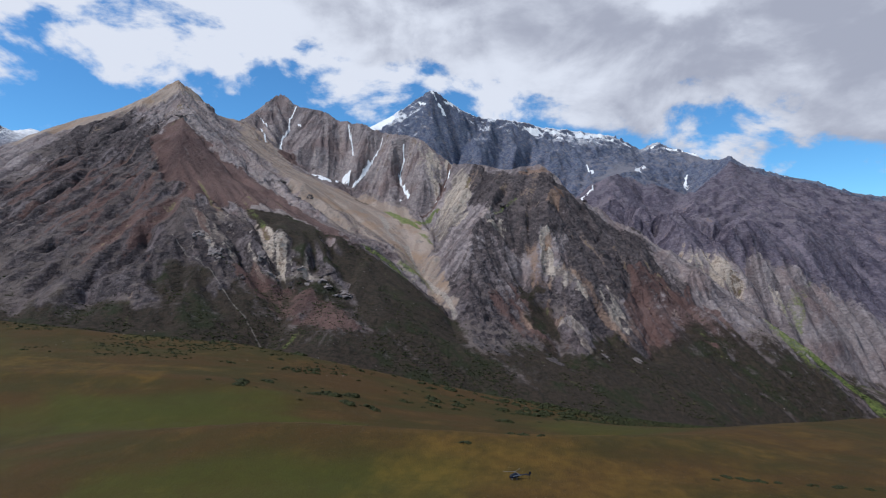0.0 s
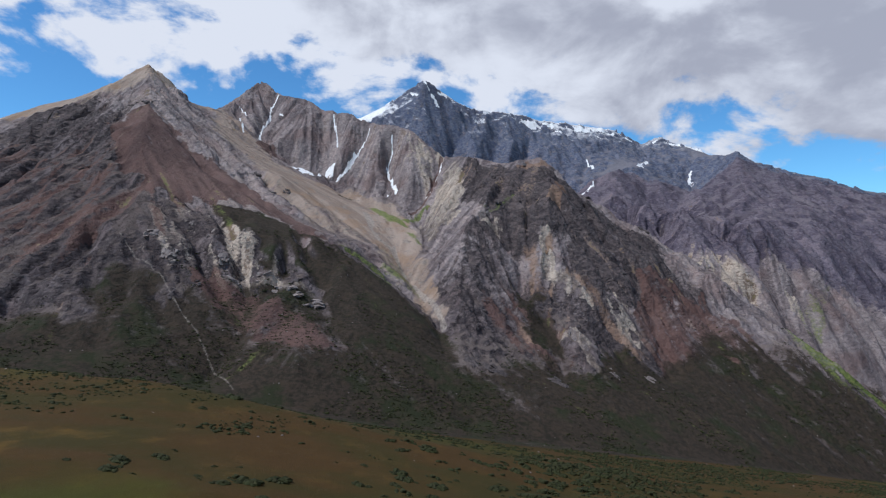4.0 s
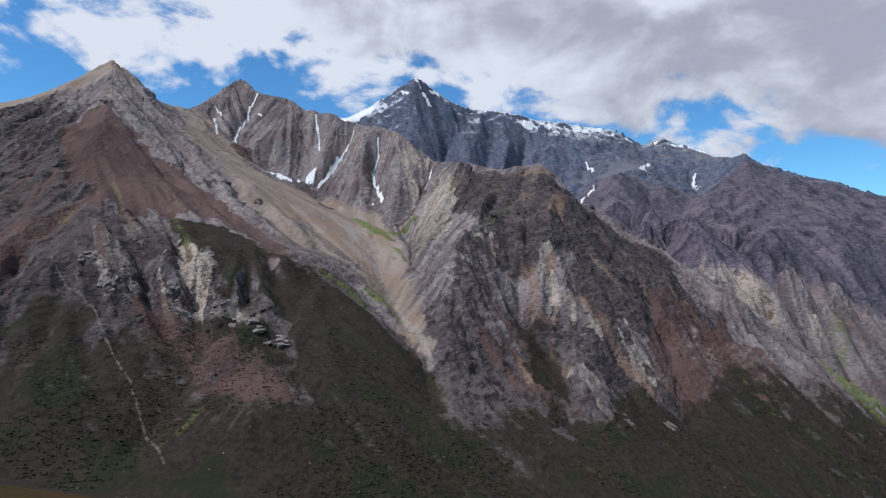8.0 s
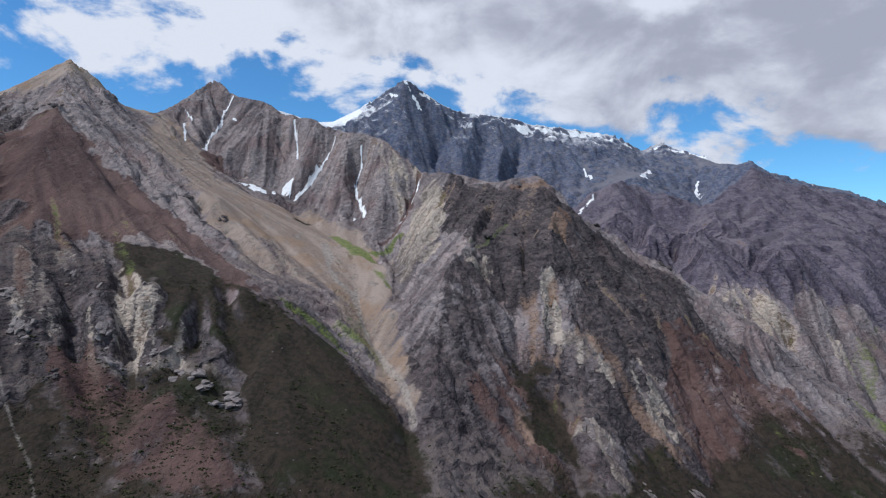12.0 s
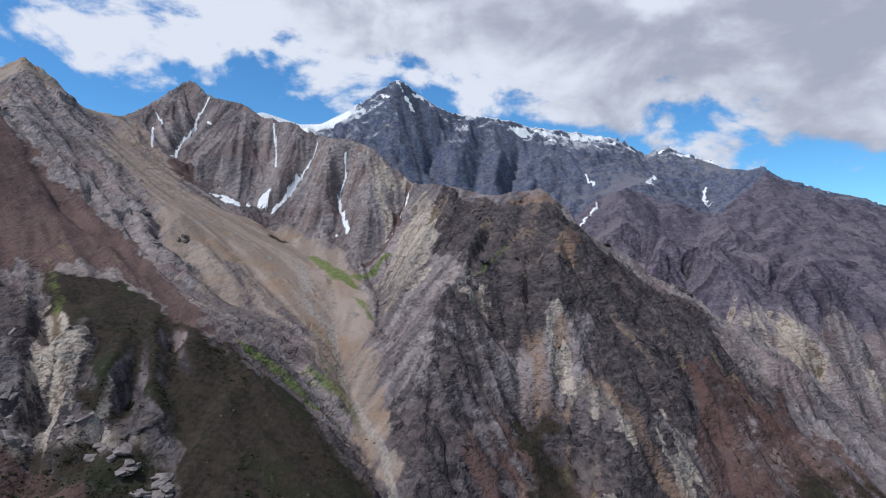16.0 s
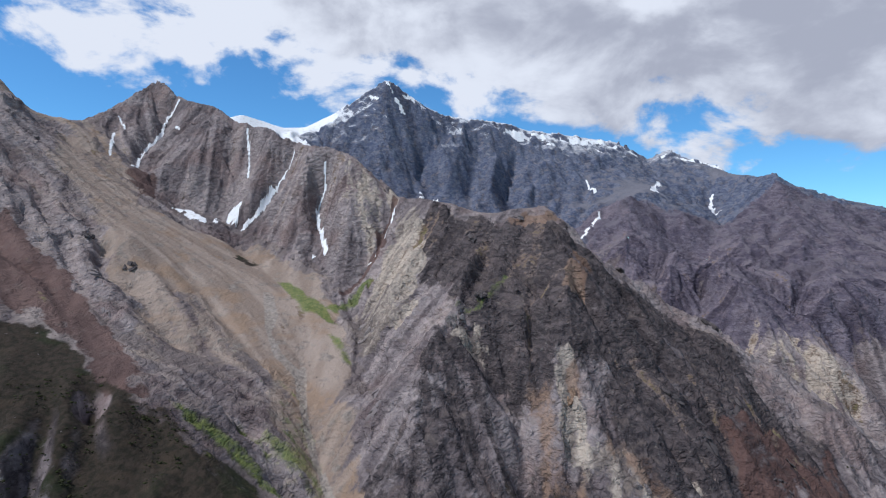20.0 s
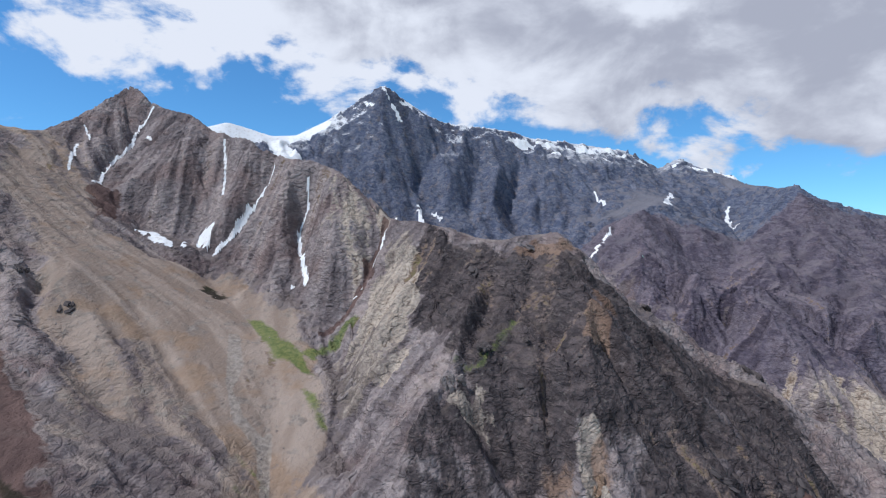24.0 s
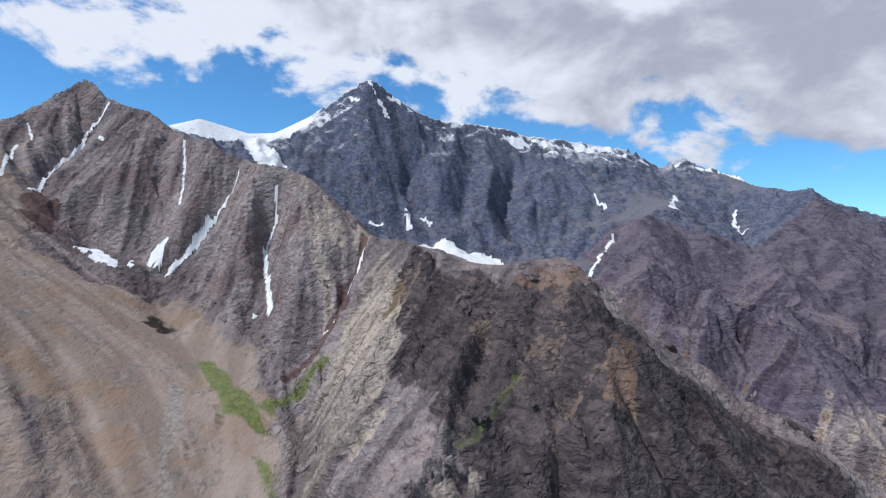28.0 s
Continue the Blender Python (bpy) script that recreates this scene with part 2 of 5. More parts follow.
    turf = m.mix(part_of(streak, 0.5, 0.8, 0.3), turf, (0.048, 0.036, 0.027))
    col = m.mix(m.math("MULTIPLY", worn("turf", 0.34, 0.74, 0.4), m.ramp(steep, 1.5, 0.9)), col, turf)
    green = m.mix(m.ramp(fine, 0.35, 0.65), (0.070, 0.112, 0.024), (0.16, 0.185, 0.055))
    col = m.mix(m.math("MULTIPLY", worn("green", 0.38, 0.9), 0.85), col, green)
    wash = m.mix(m.ramp(fine, 0.35, 0.65), (0.22, 0.195, 0.175), (0.36, 0.325, 0.29))
    col = m.mix(m.math("MULTIPLY", m.ramp(m.math("ADD", m.attr("wash"), m.math("MULTIPLY", edge, 0.7)), 0.35, 0.8), 0.7), col, wash)
    # dry pasture with greener hollows; cloud dimming and sunlit patches are in its colour
    grass = m.mix(m.ramp(m.noise(m.stretch(where, (0.008, 0.02, 0.02)), 1.0, 6, 0.6), 0.38, 0.62), (0.058, 0.031, 0.0080), (0.038, 0.031, 0.0060))
    grass = m.mix(part_of(mid, 0.5, 0.7, 0.5), grass, (0.082, 0.046, 0.012))
    grass = m.mix(part_of(tiny, 0.48, 0.66, 0.7), grass, (0.024, 0.018, 0.006))
    grass = m.mix(part_of(m.noise(where, 1.5, 3, 0.6), 0.665, 0.74, 0.9), grass, (0.20, 0.175, 0.15))
    grass = m.mix(m.math("MULTIPLY", m.ramp(m.math("ADD", m.attr("lush"), m.math("MULTIPLY", edge, 0.8)), 0.0, 1.4), 0.85), grass, m.mix(fine, (0.034, 0.040, 0.005), (0.054, 0.060, 0.008)))
    grass = m.mix(m.math("MULTIPLY", m.ramp(m.math("ADD", m.attr("straw"), m.math("MULTIPLY", edge, 2.0)), 0.1, 1.6), 0.6), grass, m.mix(fine, (0.118, 0.062, 0.010), (0.165, 0.098, 0.016)))
    col = m.mix(m.ramp(m.math("ADD", m.attr("meadow"), m.math("MULTIPLY", edge, 0.4)), 0.4, 0.6), col, grass)
    # old snow that lies on high ledges
    high = m.add("ShaderNodeSeparateXYZ")
    m.plug(high.inputs[0], where)
    lies = m.math("MULTIPLY", m.ramp(m.math("MULTIPLY_ADD", mid, 260.0, high.outputs[2]), 770.0, 960.0), m.ramp(m.math("MULTIPLY_ADD", fine, 1.6, steep), 1.95, 1.6))
    col = m.mix(m.math("MULTIPLY", lies, m.attr("slate")), col, (0.78, 0.80, 0.84))
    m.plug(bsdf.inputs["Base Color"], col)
    bare = m.math("SUBTRACT", 1.0, m.math("MAXIMUM", m.math("MAXIMUM", m.attr("meadow"), m.math("MULTIPLY", m.attr("scree"), 0.75)), m.math("MAXIMUM", m.math("MULTIPLY", m.attr("red"), 0.6), m.math("MULTIPLY", m.attr("turf"), 0.8))), clamp=True)
    rough = m.math("ADD", m.math("MULTIPLY", beds, 3.0), m.math("ADD", m.math("MULTIPLY", mid, 4.0), m.math("MULTIPLY", fine, 3.0)))
    rough = m.math("ADD", rough, m.math("ADD", m.math("MULTIPLY", gap_wide, -3.0), m.math("MULTIPLY_ADD", gap, -1.5, m.math("MULTIPLY_ADD", crack, -0.9, m.math("MULTIPLY_ADD", streak, 4.0, m.math("MULTIPLY", lam, 0.5))))))
    height = m.math("ADD", m.math("MULTIPLY", rough, m.math("MULTIPLY_ADD", bare, 0.92, 0.06)), m.math("MULTIPLY", tiny, 0.35))
    relief(m, bsdf, height, 1.0, 1.0)
    return mat


LAND = land_material()

# ---- the lie of the land: crest, rib, valley and foot lines in metres ----
LINES = []


def line(*points):
    LINES.append(np.array(points, float))


# crest from the western shoulder over the two rocky summits
line((-2600, 2300, 430), (-1653, 2150, 475), (-1453, 2120, 543), (-1305, 2100, 580), (-1197, 2090, 598), (-1069, 2080, 647), (-953, 2076, 712), (-887, 2085, 662), (-856, 2096, 618), (-825, 2110, 588), (-799, 2150, 580))
line((-880, 2190, 545), (-885, 2300, 560), (-870, 2420, 600))
line((-799, 2150, 580), (-781, 2250, 595), (-768, 2380, 668), (-718, 2460, 762), (-679, 2440, 746), (-609, 2400, 693), (-489, 2330, 658), (-404, 2240, 594), (-337, 2165, 582))
# red scree ridge down to the stream's mouth
line((-953, 2076, 710), (-892, 1960, 619), (-809, 1791, 512), (-690, 1712, 394), (-557, 1640, 300), (-473, 1600, 259), (-400, 1530, 212), (-319, 1452, 166), (-242, 1380, 139), (-185, 1325, 99), (-130, 1270, 58), (-62, 1205, 8), (0, 1150, -35))
# headwall and spur
line((-337, 2165, 582), (-263, 2120, 532), (-185, 2060, 510), (-106, 2010, 497), (-69, 1990, 477), (-32, 1960, 431), (14, 1920, 378))
line((14, 1920, 378), (77, 1850, 374), (132, 1790, 357), (183, 1740, 337), (207, 1725, 334), (230, 1735, 347), (280, 1753, 352))
line((280, 1753, 352), (304, 1752, 337), (332, 1745, 325), (382, 1735, 268), (430, 1725, 233), (498, 1700, 188), (558, 1680, 151), (585, 1640, 131))
line((585, 1640, 131), (713, 1560, 23), (749, 1480, -28), (804, 1400, -83), (842, 1330, -135), (892, 1270, -200), (946, 1230, -248), (1100, 1190, -330))
# spur: western edge, front ribs
line((207, 1725, 334), (150, 1600, 262), (120, 1500, 200), (79, 1440, 156), (53, 1330, 60), (33, 1200, -24), (50, 1120, -60), (76, 1040, -95))
line((280, 1753, 352), (300, 1640, 302), (284, 1554, 256), (268, 1480, 205), (262, 1430, 134), (290, 1370, 62), (302, 1322, 33), (288, 1270, -25), (263, 1240, -48), (223, 1120, -122))
line((300, 1640, 302), (326, 1507, 190), (340, 1420, 95), (345, 1319, 22), (330, 1270, -30))
line((150, 1480, 178), (190, 1400, 85), (223, 1331, 13), (180, 1250, -30), (142, 1190, -60), (140, 1110, -95))
line((430, 1725, 233), (434, 1600, 182), (452, 1480, 85), (460, 1330, -60), (440, 1200, -145))
line((585, 1640, 131), (530, 1520, 86), (486, 1432, 42), (420, 1330, -25), (377, 1265, -61), (350, 1180, -112))
line((650, 1600, 80), (600, 1451, -27), (596, 1318, -93), (640, 1230, -165))
# red mountain: ribs towards the front valley
line((-809, 1791, 516), (-720, 1560, 335), (-632, 1408, 235), (-570, 1220, 150), (-540, 1158, 122), (-500, 1060, 50), (-470, 970, 4), (-480, 890, -30))
line((-400, 1530, 208), (-345, 1380, 152), (-300, 1250, 105), (-325, 1160, 42), (-290, 1010, -40), (-300, 915, -82))
line((-185, 1325, 97), (-192, 1230, 56), (-203, 1135, 10), (-189, 970, -42), (-170, 890, -90))
line((-130, 1270, 56), (-130, 1145, 11), (-77, 980, -70))
line((-1305, 2100, 580), (-1150, 1600, 310), (-1000, 1150, 90), (-950, 900, 20))
line((-1653, 2150, 475), (-1500, 1600, 230), (-1400, 1000, 60))
# cirque: stream, talus top below the headwall
line((60, 930, -142), (32, 1044, -82), (18, 1190, -52), (-10, 1270, -18), (-45, 1390, 30), (-86, 1519, 88), (-126, 1660, 168), (-190, 1780, 218), (-266, 1870, 251), (-330, 1960, 300))
line((-700, 2050, 500), (-562, 2077, 440), (-449, 2045, 352), (-330, 2010, 322), (-230, 1950, 290), (-149, 1877, 248), (-70, 1790, 216), (-22, 1690, 160), (-10, 1580, 118), (0, 1480, 80))
line((-644, 1810, 405), (-520, 1760, 338), (-445, 1795, 320), (-409, 1690, 288), (-360, 1610, 222), (-310, 1552, 183), (-220, 1500, 130))
# headwall
line((14, 1920, 378), (12, 1850, 325), (2, 1800, 276), (-40, 1754, 204))
line((77, 1850, 374), (55, 1760, 300), (35, 1680, 235), (25, 1600, 180), (30, 1500, 120))
line((-600, 2390, 680), (-582, 2300, 600), (-560, 2190, 505), (-565, 2100, 436))
line((-489, 2330, 658), (-466, 2200, 582), (-446, 2100, 470), (-440, 2050, 372))
line((-718, 2460, 752), (-690, 2330, 640), (-640, 2200, 545), (-615, 2100, 478))
# snow saddle, main summit and the long far crest
line((-1400, 3300, 560), (-800, 2850, 690), (-596, 2950, 771), (-468, 3050, 740), (-387, 3120, 758), (-287, 3180, 830), (-249, 3200, 858), (-154, 3208, 919), (-63, 3208, 984), (19, 3220, 928))
line((19, 3220, 928), (115, 3260, 868), (246, 3300, 845), (480, 3350, 837), (582, 3370, 808), (856, 3410, 787), (998, 3440, 773), (1181, 3480, 695), (1308, 3520, 745), (1415, 3470, 693))
line((1415, 3470, 693), (1508, 3300, 609), (1425, 2990, 558), (1404, 2830, 552), (1526, 2850, 492), (1723, 2900, 465), (1865, 2900, 442), (2036, 2900, 385), (2245, 2920, 359), (3200, 3000, 250))
line((-3600, 3500, 719), (-2947, 3400, 801), (-2537, 3300, 816), (-2509, 3350, 775), (-2502, 3500, 832), (-2300, 3600, 760), (-1400, 3300, 560))
# buttresses of the main face
line((-63, 3208, 982), (-60, 3080, 800), (-30, 2950, 600), (-20, 2850, 455))
line((115, 3260, 868), (140, 3120, 690), (160, 2960, 510), (170, 2860, 410))
line((360, 3325, 838), (350, 3150, 640), (330, 2920, 430))
line((582, 3370, 806), (560, 3150, 580), (520, 2900, 370))
line((856, 3410, 787), (800, 3150, 580), (720, 2950, 430))
line((30, 3200, 895), (50, 3080, 700), (70, 2950, 520))
line((470, 3320, 800), (450, 3150, 590), (430, 2900, 350))
# foot of the main face, the hidden basin and the eastern valley
line((-560, 2780, 600), (-300, 2800, 520), (-100, 2800, 420), (150, 2770, 345), (400, 2770, 300), (600, 2760, 290))
line((-450, 2600, 500), (-200, 2600, 370), (100, 2580, 280), (300, 2560, 240), (420, 2480, 205), (560, 2300, 130), (660, 2080, 20), (730, 1880, -70), (800, 1720, -150), (900, 1610, -225), (1030, 1600, -270), (1180, 1640, -290), (1360, 1700, -340), (1700, 1650, -420), (2600, 1600, -500))
line((-60, 2300, 330), (100, 2220, 270), (300, 2120, 190), (480, 2080, 110), (640, 1960, 10))
# ribs of the eastern wall
line((1031, 3000, 520), (900, 2850, 480), (760, 2680, 420), (740, 2480, 300), (790, 2290, 255), (845, 2130, 212), (858, 2000, 140), (866, 1915, 90), (880, 1800, -25), (900, 1710, -130))
line((960, 2560, 225), (905, 2430, 178), (880, 2330, 190))
line((1404, 2830, 552), (1310, 2620, 388), (1215, 2400, 300), (1165, 2250, 232), (1090, 2110, 212), (1010, 2000, 185), (975, 1965, 95), (1000, 1847, -21), (1010, 1720, -170))
line((1181, 3480, 695), (1100, 3150, 540), (1297, 3053, 421), (1180, 2760, 330))
line((1723, 2900, 465), (1540, 2480, 300), (1400, 2230, 215), (1271, 2017, 135), (1180, 1930, 75), (1130, 1850, -5), (1157, 1778, -76), (1170, 1700, -200))
line((960, 2010, 92), (930, 2060, 137), (900, 2210, 240))
line((2245, 2920, 359), (1950, 2400, 190), (1700, 2050, 40), (1560, 1860, -150), (1500, 1740, -310))
# gullies and couloirs
line((-614, 2410, 692), (-628, 2404, 664), (-629, 2373, 632), (-606, 2303, 598), (-608, 2286, 574), (-614, 2252, 545), (-618, 2215, 515), (-613, 2164, 488), (-591, 2086, 459))
line((-359, 2190, 566), (-355, 2183, 539), (-345, 2159, 510), (-338, 2128, 473), (-327, 2087, 435))
line((-219, 2081, 493), (-228, 2081, 470), (-233, 2062, 446), (-247, 2052, 419), (-262, 2046, 392), (-274, 2033, 371), (-289, 2023, 352), (-303, 2012, 329), (-312, 1991, 307))
line((-137, 2020, 445), (-137, 2018, 422), (-137, 2009, 396), (-145, 2003, 371), (-152, 1996, 346), (-145, 1979, 325), (-133, 1940, 304), (-122, 1908, 284), (-112, 1870, 266))
line((25, 1909, 366), (15, 1874, 328), (4, 1849, 292), (-5, 1807, 273), (-15, 1796, 252), (-25, 1790, 239), (-35, 1782, 227))
line((176, 1638, 266), (162, 1607, 242), (147, 1580, 221), (132, 1532, 208), (118, 1501, 196))
line((310, 1608, 269), (304, 1571, 243), (305, 1557, 217), (310, 1534, 194), (313, 1510, 173))
line((774, 2499, 312), (761, 2428, 259), (761, 2392, 206), (746, 2317, 183), (713, 2209, 167))
line((809, 2260, 224), (812, 2212, 167), (805, 2161, 141), (792, 2105, 117))
line((901, 2079, 172), (881, 1950, 90), (877, 1863, 19), (887, 1808, -15), (941, 1826, -61))
line((1012, 1989, 158), (1047, 1957, 90), (1061, 1898, 29), (1078, 1869, -18), (1077, 1818, -59))
line((186, 3171, 726), (132, 3080, 640), (82, 3039, 564), (69, 2960, 514), (56, 2900, 468))
line((343, 3235, 718), (317, 3138, 629), (293, 3060, 549), (279, 3006, 485), (260, 2899, 423))
line((527, 3272, 726), (498, 3233, 632), (462, 3147, 537), (437, 3062, 480), (412, 2970, 426))
line((194, 1340, 2), (206, 1297, -17), (220, 1273, -41), (227, 1248, -55), (234, 1229, -68), (240, 1204, -83), (244, 1175, -94))
line((333, 1285, -28), (347, 1264, -64), (357, 1236, -95), (357, 1206, -107), (356, 1176, -118))
# ribs between them
line((-291, 2114, 529), (-269, 2069, 487), (-275, 2052, 444), (-282, 2037, 403), (-302, 2024, 380), (-325, 2017, 357))
line((-180, 2056, 503), (-177, 2016, 467), (-177, 1993, 434), (-189, 1988, 400), (-198, 1971, 368), (-198, 1951, 340), (-197, 1927, 314), (-175, 1900, 289), (-156, 1883, 265))
line((-97, 2001, 479), (-92, 1942, 430), (-90, 1906, 386), (-72, 1852, 345), (-59, 1821, 306), (-60, 1799, 270), (-63, 1790, 235))
line((76, 1779, 335), (61, 1752, 295), (48, 1697, 261), (23, 1711, 231), (-1, 1707, 202), (-13, 1693, 176), (-25, 1673, 152), (-18, 1624, 141), (-15, 1591, 127))
line((-708, 2440, 728), (-639, 2355, 636))
line((-542, 2203, 540), (-491, 2112, 478), (-466, 2074, 427), (-440, 2054, 397), (-419, 2045, 369))
line((249, 1641, 296), (253, 1609, 268), (253, 1574, 243), (239, 1551, 222), (223, 1517, 204), (200, 1496, 199), (183, 1507, 188))
line((731, 2495, 312), (694, 2412, 282), (670, 2359, 254), (676, 2319, 220), (682, 2280, 187), (667, 2204, 168))
line((762, 2302, 236), (727, 2192, 196), (745, 2175, 161), (762, 2157, 128))
line((842, 2085, 196), (818, 1994, 141), (819, 1927, 92), (822, 1869, 46))
line((660, 1521, 50), (676, 1502, 21))
line((928, 2039, 140), (904, 1911, 94), (914, 1853, 48), (953, 1824, 3), (1011, 1824, -46))
line((1050, 1999, 174), (1050, 1951, 130), (1054, 1910, 87), (1073, 1872, 32), (1082, 1825, -18))
line((112, 3205, 860), (133, 3154, 776), (153, 3103, 694), (184, 2999, 611), (217, 2965, 540))
line((273, 3198, 754), (234, 3078, 662), (198, 2974, 579), (186, 2932, 518), (177, 2906, 460))
line((399, 3123, 660), (368, 3009, 565), (342, 2925, 491), (325, 2893, 424))
line((582, 3141, 633), (554, 3082, 554), (514, 2990, 487), (483, 2934, 426))
line((50, 1322, 51), (54, 1253, 21), (57, 1211, -7), (66, 1174, -34), (73, 1136, -57))
line((273, 1251, -35), (272, 1208, -54), (274, 1178, -74), (278, 1154, -87), (284, 1138, -102))
line((373, 1323, 6), (378, 1292, -25), (388, 1272, -58), (413, 1253, -82), (446, 1253, -110))
# gullies of the upper eastern wall
line((1098, 2708, 357), (1055, 2614, 308), (1040, 2570, 261))
line((853, 2201, 222), (831, 2127, 177))
line((1342, 2648, 404), (1263, 2561, 348), (1195, 2487, 299), (1113, 2390, 254))
line((1429, 2546, 349), (1339, 2445, 300), (1245, 2336, 257))
line((1118, 2193, 216), (1026, 2091, 182))
line((944, 2701, 366), (927, 2675, 338), (886, 2596, 312))
line((1343, 2335, 265), (1325, 2268, 225), (1280, 2163, 189), (1250, 2052, 141), (1253, 1991, 96))
line((1154, 2376, 265), (1102, 2252, 223), (1040, 2116, 188), (1007, 2007, 157), (1029, 1990, 127))
# its ribs
line((1100, 2525, 313), (1038, 2404, 252))
line((1407, 2649, 422), (1331, 2540, 365))
line((1238, 2410, 315), (1165, 2297, 258))
line((1048, 2778, 406), (989, 2660, 365), (968, 2617, 329), (963, 2580, 296), (968, 2565, 262))
line((1432, 2350, 265), (1363, 2218, 225), (1326, 2131, 190), (1297, 2044, 150), (1316, 2020, 111))
line((1223, 2299, 262), (1172, 2188, 224))
line((1089, 2034, 189), (1088, 1997, 159), (1091, 1964, 129))
# front valley
line((-2600, 900, 80), (-900, 820, 5), (-500, 820, -50), (-200, 850, -98), (100, 900, -145), (400, 960, -195), (700, 1060, -265), (1000, 1120, -345), (1500, 1400, -420), (2600, 1700, -500))
# meadow: lobes and their hollows
line((-900, 420, -20), (-372, 350, -25), (-254, 330, -17), (-157, 300, 5), (-79, 285, 13), (11, 272, 12), (57, 270, 10), (137, 300, 1), (230, 380, -17), (331, 430, -27), (514, 470, -37), (1000, 500, -60))
line((-400, 400, -20), (-150, 362, -15), (0, 355, -20), (110, 390, -34))
line((-600, 480, 8), (-187, 452, -4), (-105, 425, -11), (-30, 462, -29), (31, 484, -38), (58, 508, -46), (166, 575, -78), (260, 610, -105))
line((-1100, 660, 40), (-491, 640, 19), (-328, 634, 3), (-233, 629, -3), (-130, 610, -18), (-26, 589, -36), (60, 590, -54), (136, 600, -70), (230, 680, -110))
line((300, 480, -62), (480, 560, -95), (900, 640, -130))
line((-300, 230, -8), (35, 235, 5), (300, 230, -2))
line((-1500, -300, 20), (0, -300, 10), (1500, -300, -20))

# ---- height field: a film stretched over those lines, then weathered ----
X0, Y0, WIDE, DEEP, CELL = -3600.0, -1200.0, 7200.0, 5800.0, 5.0


def stretch_film():
    film = None
    for cell, rounds in ((80.0, 400), (40.0, 200), (20.0, 160), (10.0, 120), (5.0, 60)):
        nx, ny = int(WIDE / cell) + 1, int(DEEP / cell) + 1
        total, count = np.zeros((ny, nx)), np.zeros((ny, nx))
        for pts in LINES:
            for a, b in zip(pts[:-1], pts[1:]):
                steps = max(2, int(np.hypot(*(b - a)[:2]) / cell * 2))
                f = np.linspace(0, 1, steps)[:, None]
                q = a + (b - a) * f
                i, j = np.rint((q[:, 0] - X0) / cell).astype(int), np.rint((q[:, 1] - Y0) / cell).astype(int)
                ok = (i >= 0) & (i < nx) & (j >= 0) & (j < ny)
                np.add.at(total, (j[ok], i[ok]), q[ok, 2])
                np.add.at(count, (j[ok], i[ok]), 1)
        fixed = count > 0
        value = np.where(fixed, total / np.maximum(count, 1), 0)
        if film is None:
            film = np.full((ny, nx), 150.0)
            film[0], film[-1], film[:, 0], film[:, -1] = 10.0, 350.0, np.linspace(0, 500, ny), np.linspace(-40, 200, ny)
        else:
            gy, gx = np.linspace(0, film.shape[0] - 1, ny), np.linspace(0, film.shape[1] - 1, nx)
            film = lookup(film, gx[None, :] + 0 * gy[:, None], gy[:, None] + 0 * gx[None, :])
        film[fixed] = value[fixed]
        for _ in range(rounds):
            mid = 0.25 * (film[:-2, 1:-1] + film[2:, 1:-1] + film[1:-1, :-2] + film[1:-1, 2:])
            film[1:-1, 1:-1] = np.where(fixed[1:-1, 1:-1], film[1:-1, 1:-1], mid)
    return film


def lookup(grid, gx, gy):
    """Bilinear value of a grid at fractional columns and rows."""
    gx, gy = np.clip(gx, 0, grid.shape[1] - 1.001), np.clip(gy, 0, grid.shape[0] - 1.001)
    i, j = gx.astype(int), gy.astype(int)
    u, v = gx - i, gy - j
    return (grid[j, i] * (1 - u) + grid[j, i + 1] * u) * (1 - v) + (grid[j + 1, i] * (1 - u) + grid[j + 1, i + 1] * u) * v


def blur(grid, rounds):
    for _ in range(rounds):
        p = np.pad(grid, 1, mode="edge")
        grid = 0.25 * p[1:-1, 1:-1] + 0.125 * (p[:-2, 1:-1] + p[2:, 1:-1] + p[1:-1, :-2] + p[1:-1, 2:]) + 0.0625 * (p[:-2, :-2] + p[2:, 2:] + p[:-2, 2:] + p[2:, :-2])
    return grid


HASH = np.random.default_rng(7).random(65536)


def lattice(i, j, seed):
    return HASH[(i * 7919 + j * 104729 + seed * 1301 + (i * j % 977) * 31) & 65535]


def grain(x, y, size, seed):
    """Smooth value noise from -1 to 1 with bumps of that size."""
    x, y = x / size, y / size
    i, j = np.floor(x).astype(np.int64), np.floor(y).astype(np.int64)
    u, v = x - i, y - j
    u, v = u * u * u * (u * (u * 6 - 15) + 10), v * v * v * (v * (v * 6 - 15) + 10)
    low = lattice(i, j, seed) * (1 - u) + lattice(i + 1, j, seed) * u
    high = lattice(i, j + 1, seed) * (1 - u) + lattice(i + 1, j + 1, seed) * u
    return 2 * (low * (1 - v) + high * v) - 1


def fractal(x, y, size, octaves, seed, ridged=False, fall=0.5):
    total, weight, amp = 0, 0, 1.0
    for k in range(octaves):
        c, s = math.cos(0.7 * k + 0.3), math.sin(0.7 * k + 0.3)
        g = grain(c * x - s * y, s * x + c * y, size / 2 ** k, seed + k)
        total, weight, amp = total + amp * ((1 - 2 * abs(g)) if ridged else g), weight + amp, amp * fall
    return total / weight


